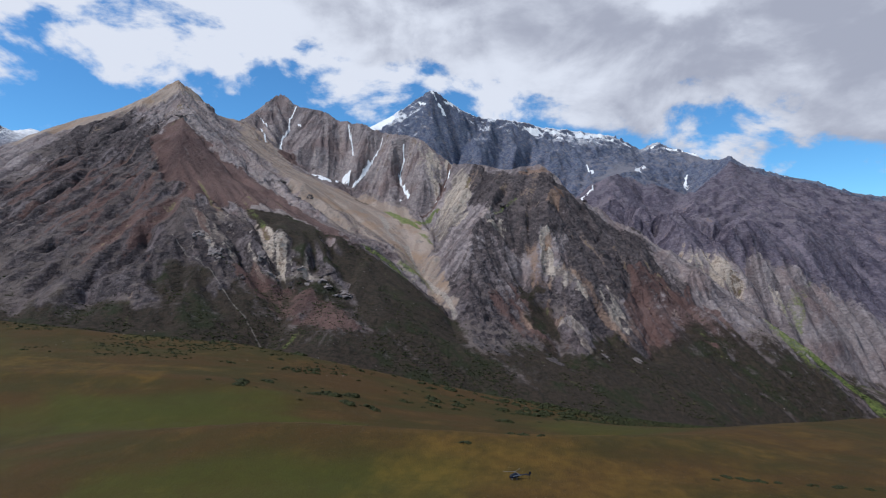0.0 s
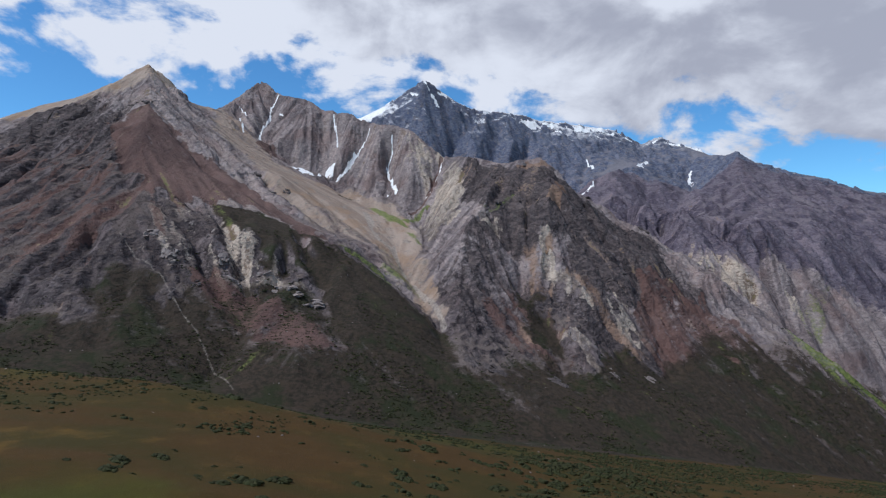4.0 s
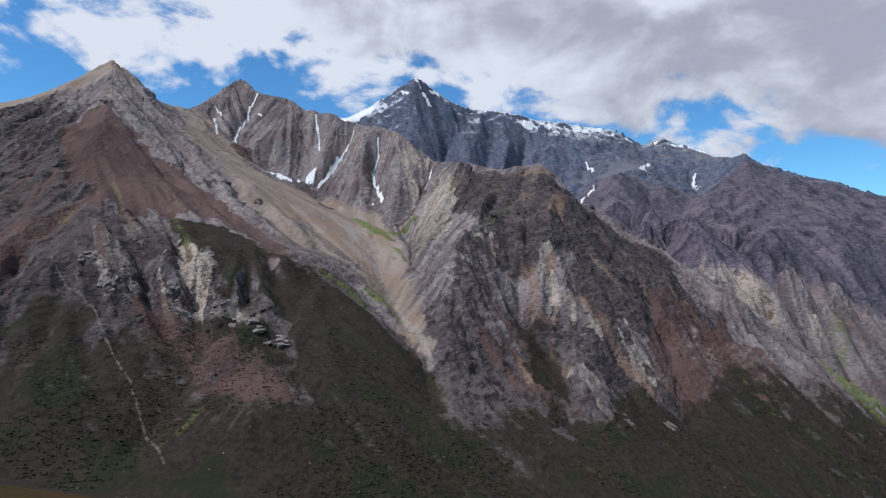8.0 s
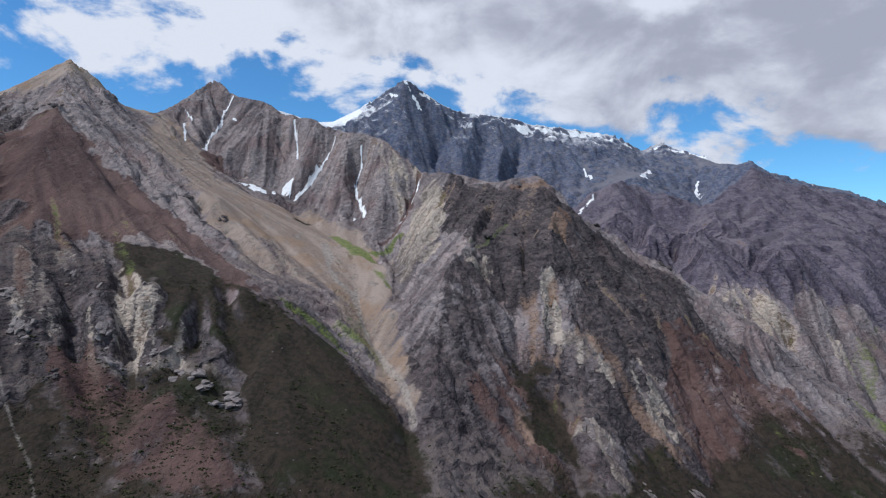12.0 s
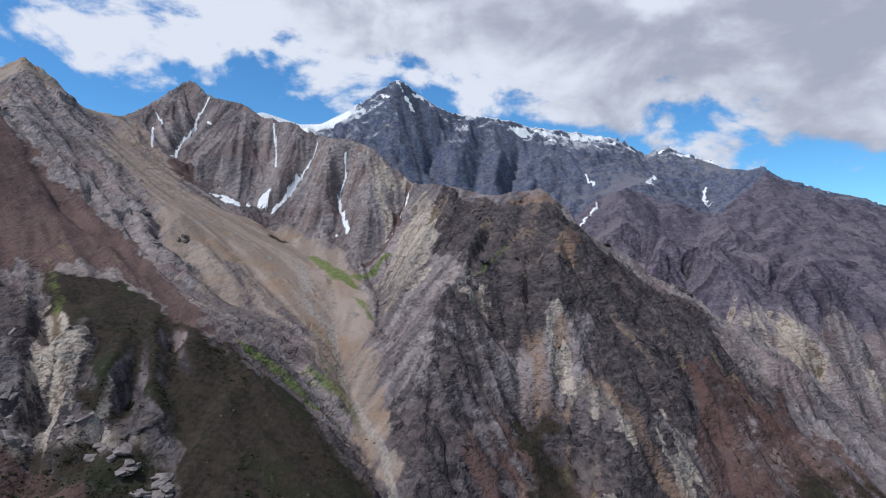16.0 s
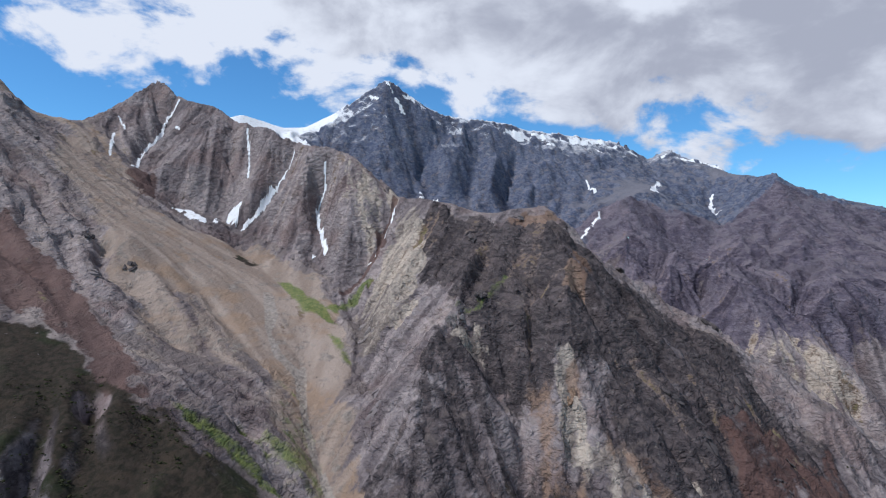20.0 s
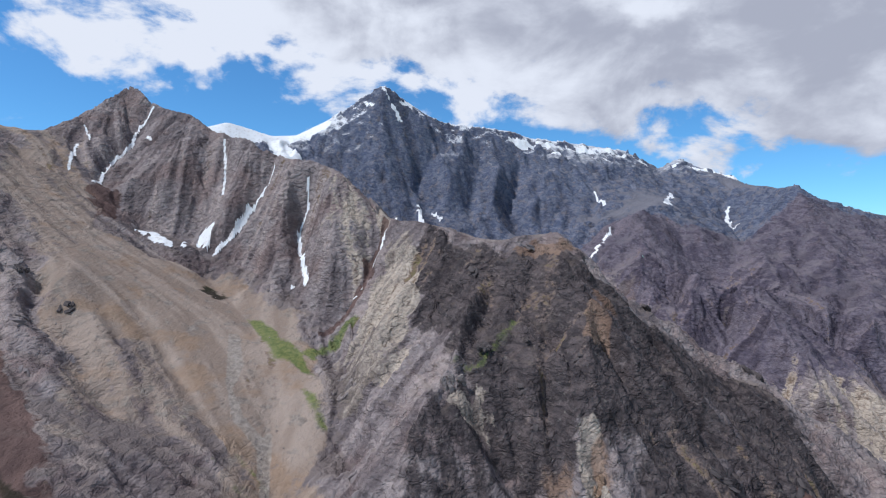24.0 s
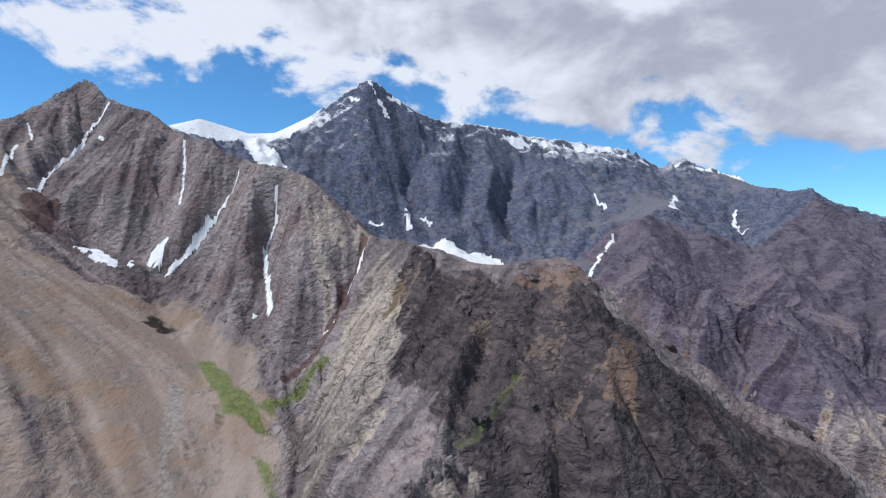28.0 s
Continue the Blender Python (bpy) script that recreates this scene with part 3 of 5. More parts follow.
def facets(x, y, size, seed):
    """Broken rock: cells that each tilt their own way, from about -1 to 1."""
    gx, gy = x / size, y / size
    ci, cj = np.floor(gx).astype(np.int64), np.floor(gy).astype(np.int64)
    best, out = np.full(x.shape, 1e9), np.zeros(x.shape)
    for dj in (-1, 0, 1):
        for di in (-1, 0, 1):
            i, j = ci + di, cj + dj
            ox, oy = gx - i - lattice(i, j, seed), gy - j - lattice(i, j, seed + 1)
            d = ox * ox + oy * oy
            tilt = (lattice(i, j, seed + 2) - 0.5) * ox * 2.4 + (lattice(i, j, seed + 3) - 0.5) * oy * 2.4 + (lattice(i, j, seed + 4) - 0.5) * 0.9
            out = np.where(d < best, tilt, out)
            best = np.minimum(best, d)
    return out


def streaks(film, cell, size, reach, seed):
    """Noise smeared down the fall line: gullies and ribs."""
    soft = blur(film, 6)
    gy, gx = np.gradient(soft, cell)
    length = np.hypot(gx, gy) + 1e-6
    gx, gy = gx / length, gy / length
    ny, nx = film.shape
    col, row = np.meshgrid(np.arange(nx, dtype=float), np.arange(ny, dtype=float))
    base = fractal(col * cell, row * cell, size, 2, seed)
    total, weight = base.copy(), 1.0
    for sign in (1, -1):
        px, py = col.copy(), row.copy()
        for k in range(reach):
            i, j = np.clip(px, 0, nx - 1).astype(int), np.clip(py, 0, ny - 1).astype(int)
            px, py = px + sign * gx[j, i] * 1.6, py + sign * gy[j, i] * 1.6
            i, j = np.clip(px, 0, nx - 1).astype(int), np.clip(py, 0, ny - 1).astype(int)
            total += base[j, i]
            weight += 1
    total /= weight
    return total / (total.std() + 1e-9)


def near(x, y, points, wide, soft=0.5):
    """1 on a strip along a line in the plan, 0 outside it."""
    best = np.full(x.shape, 1e9)
    p = np.array(points, float)
    for a, b in zip(p[:-1], p[1:]):
        d = b - a
        f = np.clip(((x - a[0]) * d[0] + (y - a[1]) * d[1]) / (d @ d), 0, 1)
        w = wide if np.isscalar(wide) else 1.0
        best = np.minimum(best, np.hypot(x - a[0] - f * d[0], y - a[1] - f * d[1]) / w)
    return smooth(1 + soft, 1 - soft, best)


def smooth(low, high, v):
    f = np.clip((v - low) / (high - low), 0, 1)
    return f * f * (3 - 2 * f)


def wear(film, cell, guard, keep, rounds, seed):
    """Let water run over the slopes and cut gullies; guard: 1 where the ground keeps its shape, keep: 1 along the crests. Returns the cut heights and the run-off."""
    ny, nx = film.shape
    h = film.copy()
    col, row = np.meshgrid(np.arange(nx) * cell, np.arange(ny) * cell)
    h += (1 - guard) * (1 - keep) * (17.0 * fractal(col, row, 170, 4, seed, True) + 7.0 * fractal(col, row, 60, 3, seed + 9))
    steps = [(dj, di, math.hypot(dj, di) * cell) for dj in (-1, 0, 1) for di in (-1, 0, 1) if dj or di]
    flow = np.ones_like(h)

    def shifted(a, dj, di):
        out = np.zeros_like(a)
        out[max(0, dj):ny + min(0, dj), max(0, di):nx + min(0, di)] = a[max(0, -dj):ny + min(0, -dj), max(0, -di):nx + min(0, -di)]
        return out

    for r in range(rounds):
        drops, total = [], np.full_like(h, 1e-9)
        p = np.pad(h, 1, mode="edge")
        for dj, di, far in steps:
            fall = np.maximum(0, (h - p[1 + dj:1 + dj + ny, 1 + di:1 + di + nx]) / far) ** 1.6
            drops.append(fall)
            total += fall
        drops = [d / total for d in drops]
        for _ in range(110 if r == 0 else 26):
            flow_new = np.ones_like(h)
            for (dj, di, far), d in zip(steps, drops):
                flow_new += shifted(flow * d, dj, di)
            flow = np.minimum(flow_new, 700.0)
        gy, gx = np.gradient(h, cell)
        slope = np.hypot(gx, gy)
        cut = np.minimum(0.30 * np.sqrt(flow) * slope, 4.5) * (1 - guard)
        h = h - cut
        h = h + 0.12 * (1 - 0.6 * guard) * (blur(h, 1) - h)
        for _ in range(4):
            p = np.pad(h, 1, mode="edge")
            h = np.maximum(h, np.minimum.reduce([p[1 + dj:1 + dj + ny, 1 + di:1 + di + nx] for dj, di, _ in steps]) + 0.02)
    return h, flow

# ---- kinds of ground over the plan ----
FILM = blur(stretch_film(), 1)
coarse = blur(FILM, 4)
SLOPE = np.hypot(*np.gradient(coarse, CELL))
VALLEY_X = np.array([-2600, -900, -500, -200, 100, 400, 700, 1000, 1500, 2600.0])
VALLEY_Y = np.array([900, 820, 820, 850, 900, 960, 1060, 1120, 1400, 1700.0])


def on(grid, x, y):
    return lookup(grid, (x - X0) / CELL, (y - Y0) / CELL)


# water has cut dendritic gullies into the rock; pasture and the talus bowl stay smooth
WX, WY, WCELL = -2000.0, 840.0, 8.0
wear_x, wear_y = np.meshgrid(np.arange(WX, 2300.0, WCELL), np.arange(WY, 3680.0, WCELL))
plain_land = on(FILM, wear_x, wear_y)
BOWL = np.maximum(near(wear_x, wear_y, ((-640, 1930), (-420, 1850), (-260, 1770), (-150, 1650), (-95, 1540)), 95, 0.5), near(wear_x, wear_y, ((-720, 1600), (-540, 1500), (-370, 1440), (-254, 1400)), 60, 0.5))
GUARD = np.maximum.reduce([0.85 * smooth(30, -60, plain_land) * smooth(1450, 1250, wear_y), smooth(0.5, 0.22, on(SLOPE, wear_x, wear_y)), 0.9 * BOWL, smooth(40, -20, wear_y - np.interp(wear_x, VALLEY_X, VALLEY_Y))])
KEEP = np.zeros_like(plain_land)
for pts in LINES:
    for a, b in zip(pts[:-1], pts[1:]):
        q = a + (b - a) * np.linspace(0, 1, 2 + int(np.hypot(*(b - a)[:2]) / 4))[:, None]
        i, j = np.rint((q[:, 0] - WX) / WCELL).astype(int), np.rint((q[:, 1] - WY) / WCELL).astype(int)
        ok = (i >= 0) & (j >= 0) & (i < KEEP.shape[1]) & (j < KEEP.shape[0])
        KEEP[j[ok], i[ok]] = 1
KEEP = np.clip(blur(KEEP, 6) * 5, 0, 1) * 0.85
CUT, FLOW = wear(plain_land, WCELL, GUARD, KEEP, 16, 131)
CUT = CUT - plain_land
CUT = CUT - 0.85 * blur(CUT, 60)
rim = smooth(0, 12, np.minimum.reduce([wear_x - WX, wear_y - WY, wear_x.max() - wear_x, wear_y.max() - wear_y]) / WCELL)
CUT, FLOW = blur(CUT, 1) * rim * (1 - 0.75 * KEEP), blur(np.log2(FLOW), 1) / 9.0


def on_worn(grid, x, y):
    inside = (x > WX) & (x < WX + WCELL * (grid.shape[1] - 1)) & (y > WY) & (y < WY + WCELL * (grid.shape[0] - 1))
    return lookup(grid, (x - WX) / WCELL, (y - WY) / WCELL) * inside


# gullies and ribs: coarse over everything, finer on the near massifs
BIG, SMALL = streaks(FILM, CELL, 64.0, 20, 11), streaks(FILM, CELL, 27.0, 12, 23)
FX, FY, FCELL = -1210.0, 840.0, 3.0
fine_x, fine_y = np.meshgrid(np.arange(FX, 1110.0, FCELL), np.arange(FY, 2560.0, FCELL))
FINE = streaks(on(FILM, fine_x, fine_y), FCELL, 12.0, 16, 37)


def on_fine(x, y):
    inside = smooth(-1205, -1150, x) * smooth(1105, 1050, x) * smooth(845, 890, y) * smooth(2555, 2500, y)
    return inside * lookup(FINE, (x - FX) / FCELL, (y - FY) / FCELL)


def strips(x, y, *rows):
    """The greatest of several strips: (share, width, points...)."""
    best = np.zeros(x.shape)
    for share, wide, *points in rows:
        best = np.maximum(best, share * near(x, y, points, wide, 0.7))
    return best


def areas(x, y, *rows, soft=8):
    """The greatest of several outlined patches of ground: (share, corners...), soft: half the width of their faded rims."""
    best = np.zeros(x.shape)
    for share, *corners in rows:
        p = np.array(corners, float)
        low, high = p.min(0) - 30, p.max(0) + 30
        some = (x > low[0]) & (x < high[0]) & (y > low[1]) & (y < high[1])
        if not some.any():
            continue
        u, v = x[some], y[some]
        inside, gap = np.zeros(u.shape, bool), np.full(u.shape, 1e9)
        for a, b in zip(p, np.roll(p, -1, 0)):
            d = b - a
            f = np.clip(((u - a[0]) * d[0] + (v - a[1]) * d[1]) / (d @ d + 1e-9), 0, 1)
            gap = np.minimum(gap, np.hypot(u - a[0] - f * d[0], v - a[1] - f * d[1]))
            if a[1] != b[1]:
                inside ^= ((a[1] > v) != (b[1] > v)) & (u < d[0] * (v - a[1]) / d[1] + a[0])
        best[some] = np.maximum(best[some], share * smooth(-soft, 0.8 * soft, np.where(inside, gap, -gap)))
    return best


def kinds(x, y):
    """Shares of rock, scree, turf and so on at places of the plan, and the height there."""
    base, slope = on(FILM, x, y), on(SLOPE, x, y)
    wob = fractal(x, y, 90, 3, 41)
    wx, wy = x + 22 * fractal(x, y, 70, 3, 51), y + 22 * fractal(x, y, 70, 3, 61)
    ax, ay = x + 9 * fractal(x, y, 34, 4, 53), y + 9 * fractal(x, y, 34, 4, 63)
    bx, by = 0.6 * wx + 0.4 * x + 2.5 * (ax - x), 0.6 * wy + 0.4 * y + 2.5 * (ay - y)
    front = np.interp(x, VALLEY_X, VALLEY_Y) - y
    k = {}
    k["meadow"] = smooth(-10, 60, front + 45 * wob - 40)
    k["red"] = np.maximum(strips(wx, wy, (0.4, 150, (-1000, 1500), (-800, 1360), (-620, 1220)), (0.9, 7, (16, 1900), (0, 1815), (-40, 1775), (-65, 1750)), (0.5, 60, (150, 1250), (220, 1180))),
               areas(bx, by, (1, (-867, 1691), (-827, 1736), (-787, 1761), (-628, 1686), (-471, 1598), (-314, 1467), (-213, 1351), (-248, 1350), (-358, 1453), (-467, 1476), (-506, 1422), (-564, 1425), (-599, 1393), (-721, 1488)),
                      (0.9, (-582, 2060), (-577, 2125), (-506, 2009), (-503, 1927)),
                      (0.62, (474, 1458), (610, 1479), (678, 1419), (737, 1314), (681, 1243), (445, 1202), (397, 1294)),
                      (0.8, (-426, 1155), (-362, 1161), (-221, 1086), (-118, 1007), (-212, 985), (-358, 1076)),
                      (0.5, (166, 1195), (197, 1199), (218, 1160), (166, 1151)), soft=16))
    k["rust"] = np.maximum(strips(wx, wy, (0.65, 16, (300, 1370), (330, 1300), (400, 1230)), (0.5, 16, (215, 1420), (235, 1330)), (0.6, 20, (170, 1230), (215, 1180))),
                areas(ax, ay, (0.95, (216, 1718), (261, 1728), (312, 1703), (285, 1683), (230, 1682)),
                      (0.9, (302, 1610), (325, 1608), (336, 1587), (293, 1522), (278, 1524)),
                      (0.9, (251, 1431), (264, 1438), (267, 1407), (252, 1403))))
    k["scree"] = np.maximum(strips(wx, wy, (0.85, 75, (-985, 2020), (-1100, 2040), (-1300, 2060), (-1500, 2080)), (0.7, 30, (-900, 2060), (-860, 2080), (-800, 2110)), (0.7, 16, (-60, 1440), (-20, 1320), (15, 1230)), (0.6, 60, (-720, 2150), (-640, 2060), (-560, 1960))),
                 areas(bx, by, (1, (-330, 1905), (-273, 1943), (-165, 1805), (-119, 1804), (-42, 1587), (-16, 1456), (-82, 1513), (-130, 1509), (-188, 1546), (-269, 1625), (-377, 1627), (-463, 1717), (-481, 1913), (-401, 1890)),
                       (0.75, (-755, 2062), (-700, 2106), (-587, 2011), (-487, 1907), (-404, 1885), (-430, 1714), (-532, 1811), (-627, 1878)), soft=22))
    # pale rock; sunlit ribs and lower faces get this lighter colour too
    k["pale"] = np.maximum(strips(wx, wy, (0.42, 40, (-542, 1220), (-461, 1156)), (0.8, 16, (256, 1440), (250, 1376)), (0.85, 24, (294, 1356), (300, 1320)), (0.7, 16, (380, 1346), (412, 1296), (439, 1268)),
                       (0.9, 12, (253, 1221), (283, 1185), (311, 1070)), (0.8, 14, (389, 1172), (405, 1169)), (0.5, 60, (-60, 1930), (0, 1870))),
                areas(bx, by, (0.5, (-599, 1318), (-534, 1347), (-437, 1360), (-295, 1252), (-253, 1185), (-190, 1145), (-185, 1111), (-239, 1099), (-336, 1138), (-420, 1189), (-484, 1159)),
                      (1, (-319, 1172), (-270, 1191), (-195, 1162), (-187, 1106), (-231, 1096)),
                      (1, (-364, 1165), (-353, 1205), (-325, 1137), (-340, 1133)),
                      (0.75, (-25, 1593), (15, 1546), (54, 1563), (77, 1654), (82, 1776), (41, 1868), (17, 1801), (-5, 1751), (-29, 1702)),
                      (1.2, (-43, 1707), (8, 1617), (15, 1548), (-19, 1586)),
                      (1, (117, 1472), (136, 1485), (157, 1455), (145, 1447)),
                      (0.8, (34, 1407), (59, 1428), (93, 1443), (114, 1477), (117, 1472), (84, 1422), (52, 1409), (45, 1403)),
                      (0.8, (264, 1371), (283, 1372), (312, 1360), (292, 1322), (266, 1338)),
                      (0.5, (963, 2568), (1036, 2497), (940, 2121), (907, 1891), (959, 1812), (932, 1813), (654, 1562), (779, 1995)),
                      (0.6, (1023, 1864), (1079, 1821), (1079, 1748), (1045, 1774)),
                      (0.6, (-117, 1394), (-74, 1465), (-9, 1376), (26, 1256), (-3, 1263), (-56, 1302)),
                      (0.7, (363, 1322), (379, 1294), (402, 1266), (451, 1262), (383, 1241), (359, 1285)),
                      (0.4, (655, 2511), (733, 2500), (680, 2291), (703, 2185), (654, 2264)), soft=15))
    # dark rock, spread over slopes that lie in cloud shadow as well
    k["dark"] = np.maximum(strips(wx, wy, (0.8, 150, (-1150, 1850), (-950, 1620), (-780, 1480)), (0.85, 85, (-660, 1340), (-450, 1290), (-300, 1270)), (0.85, 190, (-1000, 1500), (-760, 1330), (-560, 1200)),
                       (0.95, 120, (-900, 1050), (-640, 1080), (-480, 1120)), (0.7, 90, (-640, 1120), (-420, 1180), (-330, 1260)), (0.7, 50, (120, 1380), (110, 1250), (90, 1120))),
                areas(bx, by, (1, (93, 1802), (148, 1751), (196, 1727), (210, 1683), (252, 1688), (319, 1693), (305, 1603), (265, 1502), (208, 1493), (172, 1519), (170, 1539), (134, 1555), (107, 1678)),
                      (0.8, (324, 1541), (404, 1600), (550, 1654), (582, 1582), (533, 1501), (368, 1423), (299, 1438)),
                      (0.85, (63, 1789), (176, 1673), (207, 1667), (313, 1643), (410, 1648), (545, 1645), (572, 1556), (525, 1491), (169, 1421), (81, 1415), (132, 1506), (81, 1652)),
                      (0.7, (92, 1414), (141, 1414), (207, 1439), (249, 1438), (222, 1410), (71, 1378)), soft=26))
    # cloud shade of the whole lower front, put into the rock colour
    k["dark"] = np.maximum(k["dark"], 0.72 * smooth(1430, 1270, y + 60 * wob))
    k["dark"] = np.maximum(k["dark"], areas(bx, by, (0.8, (314, 1497), (491, 1612), (541, 1547), (621, 1506), (659, 1423), (293, 1302), (282, 1391)), soft=30))
    # far range whose colour carries the painted haze
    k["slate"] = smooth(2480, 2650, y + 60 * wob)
    low = smooth(20, -80, base + 60 * wob - 45 * smooth(50, -150, x) + 42 * smooth(-20, 60, x) * smooth(620, 480, x)) * smooth(1500, 1250, y) * smooth(1.1, 0.6, slope)
    k["turf"] = np.maximum.reduce([0.85 * low, 1.1 * smooth(1060, 930, y + 40 * wob - 0.12 * x) * (front < 0), strips(wx, wy, (0.9, 40, (-120, 1290), (-40, 1190), (0, 1120)), (0.8, 60, (-480, 1050), (-400, 950)), (0.6, 40, (520, 1250), (600, 1180))),
                                   areas(bx, by, (1, (-494, 1417), (-374, 1443), (-199, 1335), (-80, 1239), (23, 1195), (33, 1072), (-92, 1016), (-160, 1093), (-198, 1170), (-277, 1246), (-402, 1326)),
                      (0.9, (-402, 1084), (-380, 1092), (-274, 992), (-327, 984)),
                      (0.95, (173, 1320), (213, 1325), (241, 1254), (247, 1174), (220, 1167), (180, 1233)),
                      (0.9, (-281, 1868), (-247, 1869), (-243, 1829), (-261, 1817)), soft=16),
                                   0.6 * smooth(-20, -160, base) * smooth(1200, 1500, y)])
    k["turf"] = np.maximum(k["turf"], areas(bx, by, (0.95, (-449, 1421), (-347, 1370), (-274, 1339), (-193, 1292), (-120, 1247), (-290, 1191)), soft=14))
    k["turf"] *= 1 - 0.5 * areas(bx, by, (1, (-416, 1171), (-360, 1157), (-221, 1086), (-131, 1015), (-202, 987), (-343, 1072)), soft=18)
    k["green"] = np.maximum(strips(wx, wy, (0.3, 25, (-258, 955), (-231, 963)), (0.8, 38, (800, 1390), (870, 1310), (940, 1260))),
                 areas(x + 0.7 * (ax - x), y + 0.7 * (ay - y), (1.0, (-185, 1770), (-163, 1771), (-109, 1718), (-63, 1655), (-77, 1660), (-118, 1683), (-139, 1717)),
                      (0.95, (-88, 1692), (-28, 1765), (-16, 1758), (-37, 1733), (-67, 1684)),
                      (0.65, (-204, 1538), (-192, 1539), (-120, 1477), (-130, 1473)),
                      (0.7, (-69, 1619), (-49, 1607), (-23, 1557), (-33, 1554)),
                      (0.6, (-232, 1360), (-199, 1355), (-137, 1348), (-57, 1338), (-99, 1279), (-161, 1304)),
                      (0.75, (114, 1508), (152, 1520), (177, 1548), (198, 1577), (188, 1548), (156, 1511), (131, 1506)),
                      (0.7, (-111, 1385), (-68, 1407), (-14, 1320), (-50, 1331)),
                      (0.6, (1058, 1802), (1198, 1872), (1072, 1713), (1038, 1721)), soft=10))
    k["scree"] = np.maximum(k["scree"], areas(bx, by, (0.6, (-397, 1640), (-312, 1655), (-218, 1611), (-139, 1507), (-254, 1431)), soft=20))
    k["scree"] = np.maximum(k["scree"], areas(ax, ay, (0.75, (-149, 1556), (-73, 1532), (-12, 1447), (16, 1318), (18, 1243), (-8, 1256), (-45, 1338), (-100, 1401)), soft=12))
    k["green"] = np.maximum(k["green"], areas(ax, ay, (0.55, (-121, 1506), (-74, 1484), (-17, 1343), (-4, 1281), (-36, 1325), (-80, 1377)),
                      (0.5, (-147, 1408), (-111, 1383), (-42, 1314), (-50, 1283), (-116, 1343))))
    k["green"] = np.maximum(k["green"], 0.62 * smooth(-40, -220, base + 60 * wob) * smooth(1500, 1700, y) * smooth(1.0, 0.6, slope))
    k["wash"] = np.maximum(areas(x, y, (1, (-195, 1718), (-179, 1718), (-152, 1644), (-152, 1599), (-126, 1561), (-89, 1537), (-80, 1485), (-90, 1485), (-100, 1523), (-136, 1550), (-162, 1604)), soft=4), np.maximum(0.6 * near(x + 0.3 * (wx - x), y, ((-560, 1180), (-438, 1092), (-346, 1005), (-280, 928), (-251, 893)), 2.6, 0.5),
                           near(x, y, ((26, 1190), (9, 1269), (-35, 1362), (-78, 1468), (-94, 1548)), 5, 0.6)))
    # eastern wall, coloured with haze
    k["wall"] = smooth(560, 760, x + 0.1 * (y - 2000)) * smooth(1850, 1990, y + 0.12 * (x - 900)) * (1 - k["slate"] * smooth(2700, 2850, y))
    k["pale"] *= 1 - 0.72 * k["wall"]
    # greener grass; the first strip paints a sunlit glow left of the helicopter
    k["lush"] = np.maximum(0.8 * smooth(0.15, 0.6, fractal(x, y, 160, 2, 77)), strips(wx, wy, (0.95, 22, (-20, 222), (-78, 236), (-130, 240)), (0.9, 34, (-330, 372), (-255, 380), (-137, 415))))
    k["lush"] = np.maximum(k["lush"], areas(ax, ay, (1.1, (-295, 427), (-210, 412), (-114, 397), (-51, 379), (-80, 292), (-160, 350), (-237, 350)), soft=10))
    # pools of sunlight on dry grass, painted as yellow colour
    k["straw"] = strips(wx, wy, (0.65, 24, (-420, 490), (-340, 480), (-250, 465)), (0.9, 26, (-20, 234), (30, 240), (70, 232)), (0.5, 60, (90, 250), (220, 330)))
    k["straw"] = np.maximum(k["straw"], areas(ax, ay, (0.5, (-358, 509), (-264, 507), (-163, 507), (-159, 495), (-246, 475), (-322, 462)), soft=8))
    soft = np.maximum.reduce([k["meadow"], 0.9 * near(x, y, ((-640, 2940), (-560, 2960), (-468, 3030), (-387, 3100), (-310, 3160)), 60, 0.4), 0.93 * k["scree"], 0.85 * np.clip(k["red"] * 1.2, 0, 1) * (y < 1800) * (x < -150), 0.88 * k["turf"]])
    rock = np.clip(1 - soft, 0, 1) * np.maximum(smooth(0.22, 0.6, slope), 0.85 * k["wall"])
    big, small, fine = on(BIG, x, y), on(SMALL, x, y), on_fine(x, y)
    k["streak"] = 0.5 + 0.17 * fine + 0.1 * small
    k["flow"] = on_worn(FLOW, x, y)
    k["rock"] = rock
    carve = (0.5 - abs(big)) * (4.0 + 8.0 * k["wall"]) + (0.5 - abs(small)) * 4.2 + (0.5 - abs(fine)) * 2.2
    height = base + on_worn(CUT, x, y) * (1 - 0.6 * k["slate"]) * (1 - 0.3 * k["wall"]) + carve * (1 - 0.5 * k["slate"]) * (0.06 + 0.94 * rock) * (1 - k["meadow"])
    crag = 1 + 0.9 * np.maximum(k["slate"], smooth(800, 1000, x + 0.25 * (y - 1700)))
    broken = 7.5 * crag ** 0.7 * facets(wx + 0.35 * wy, wy * 0.75, 52, 201) + 3.0 * facets(wx, wy + 0.3 * wx, 21, 211) + 1.0 * facets(x + 0.2 * wy, y, 9.5, 221)
    broken *= 1 - 0.25 * k["wall"]
    bed = (0.55 * x + 0.25 * y + 0.8 * base) / 23.0 + 1.3 * fractal(x, y, 120, 3, 71)
    bed = abs(bed - np.floor(bed) - 0.5) * 4 - 1
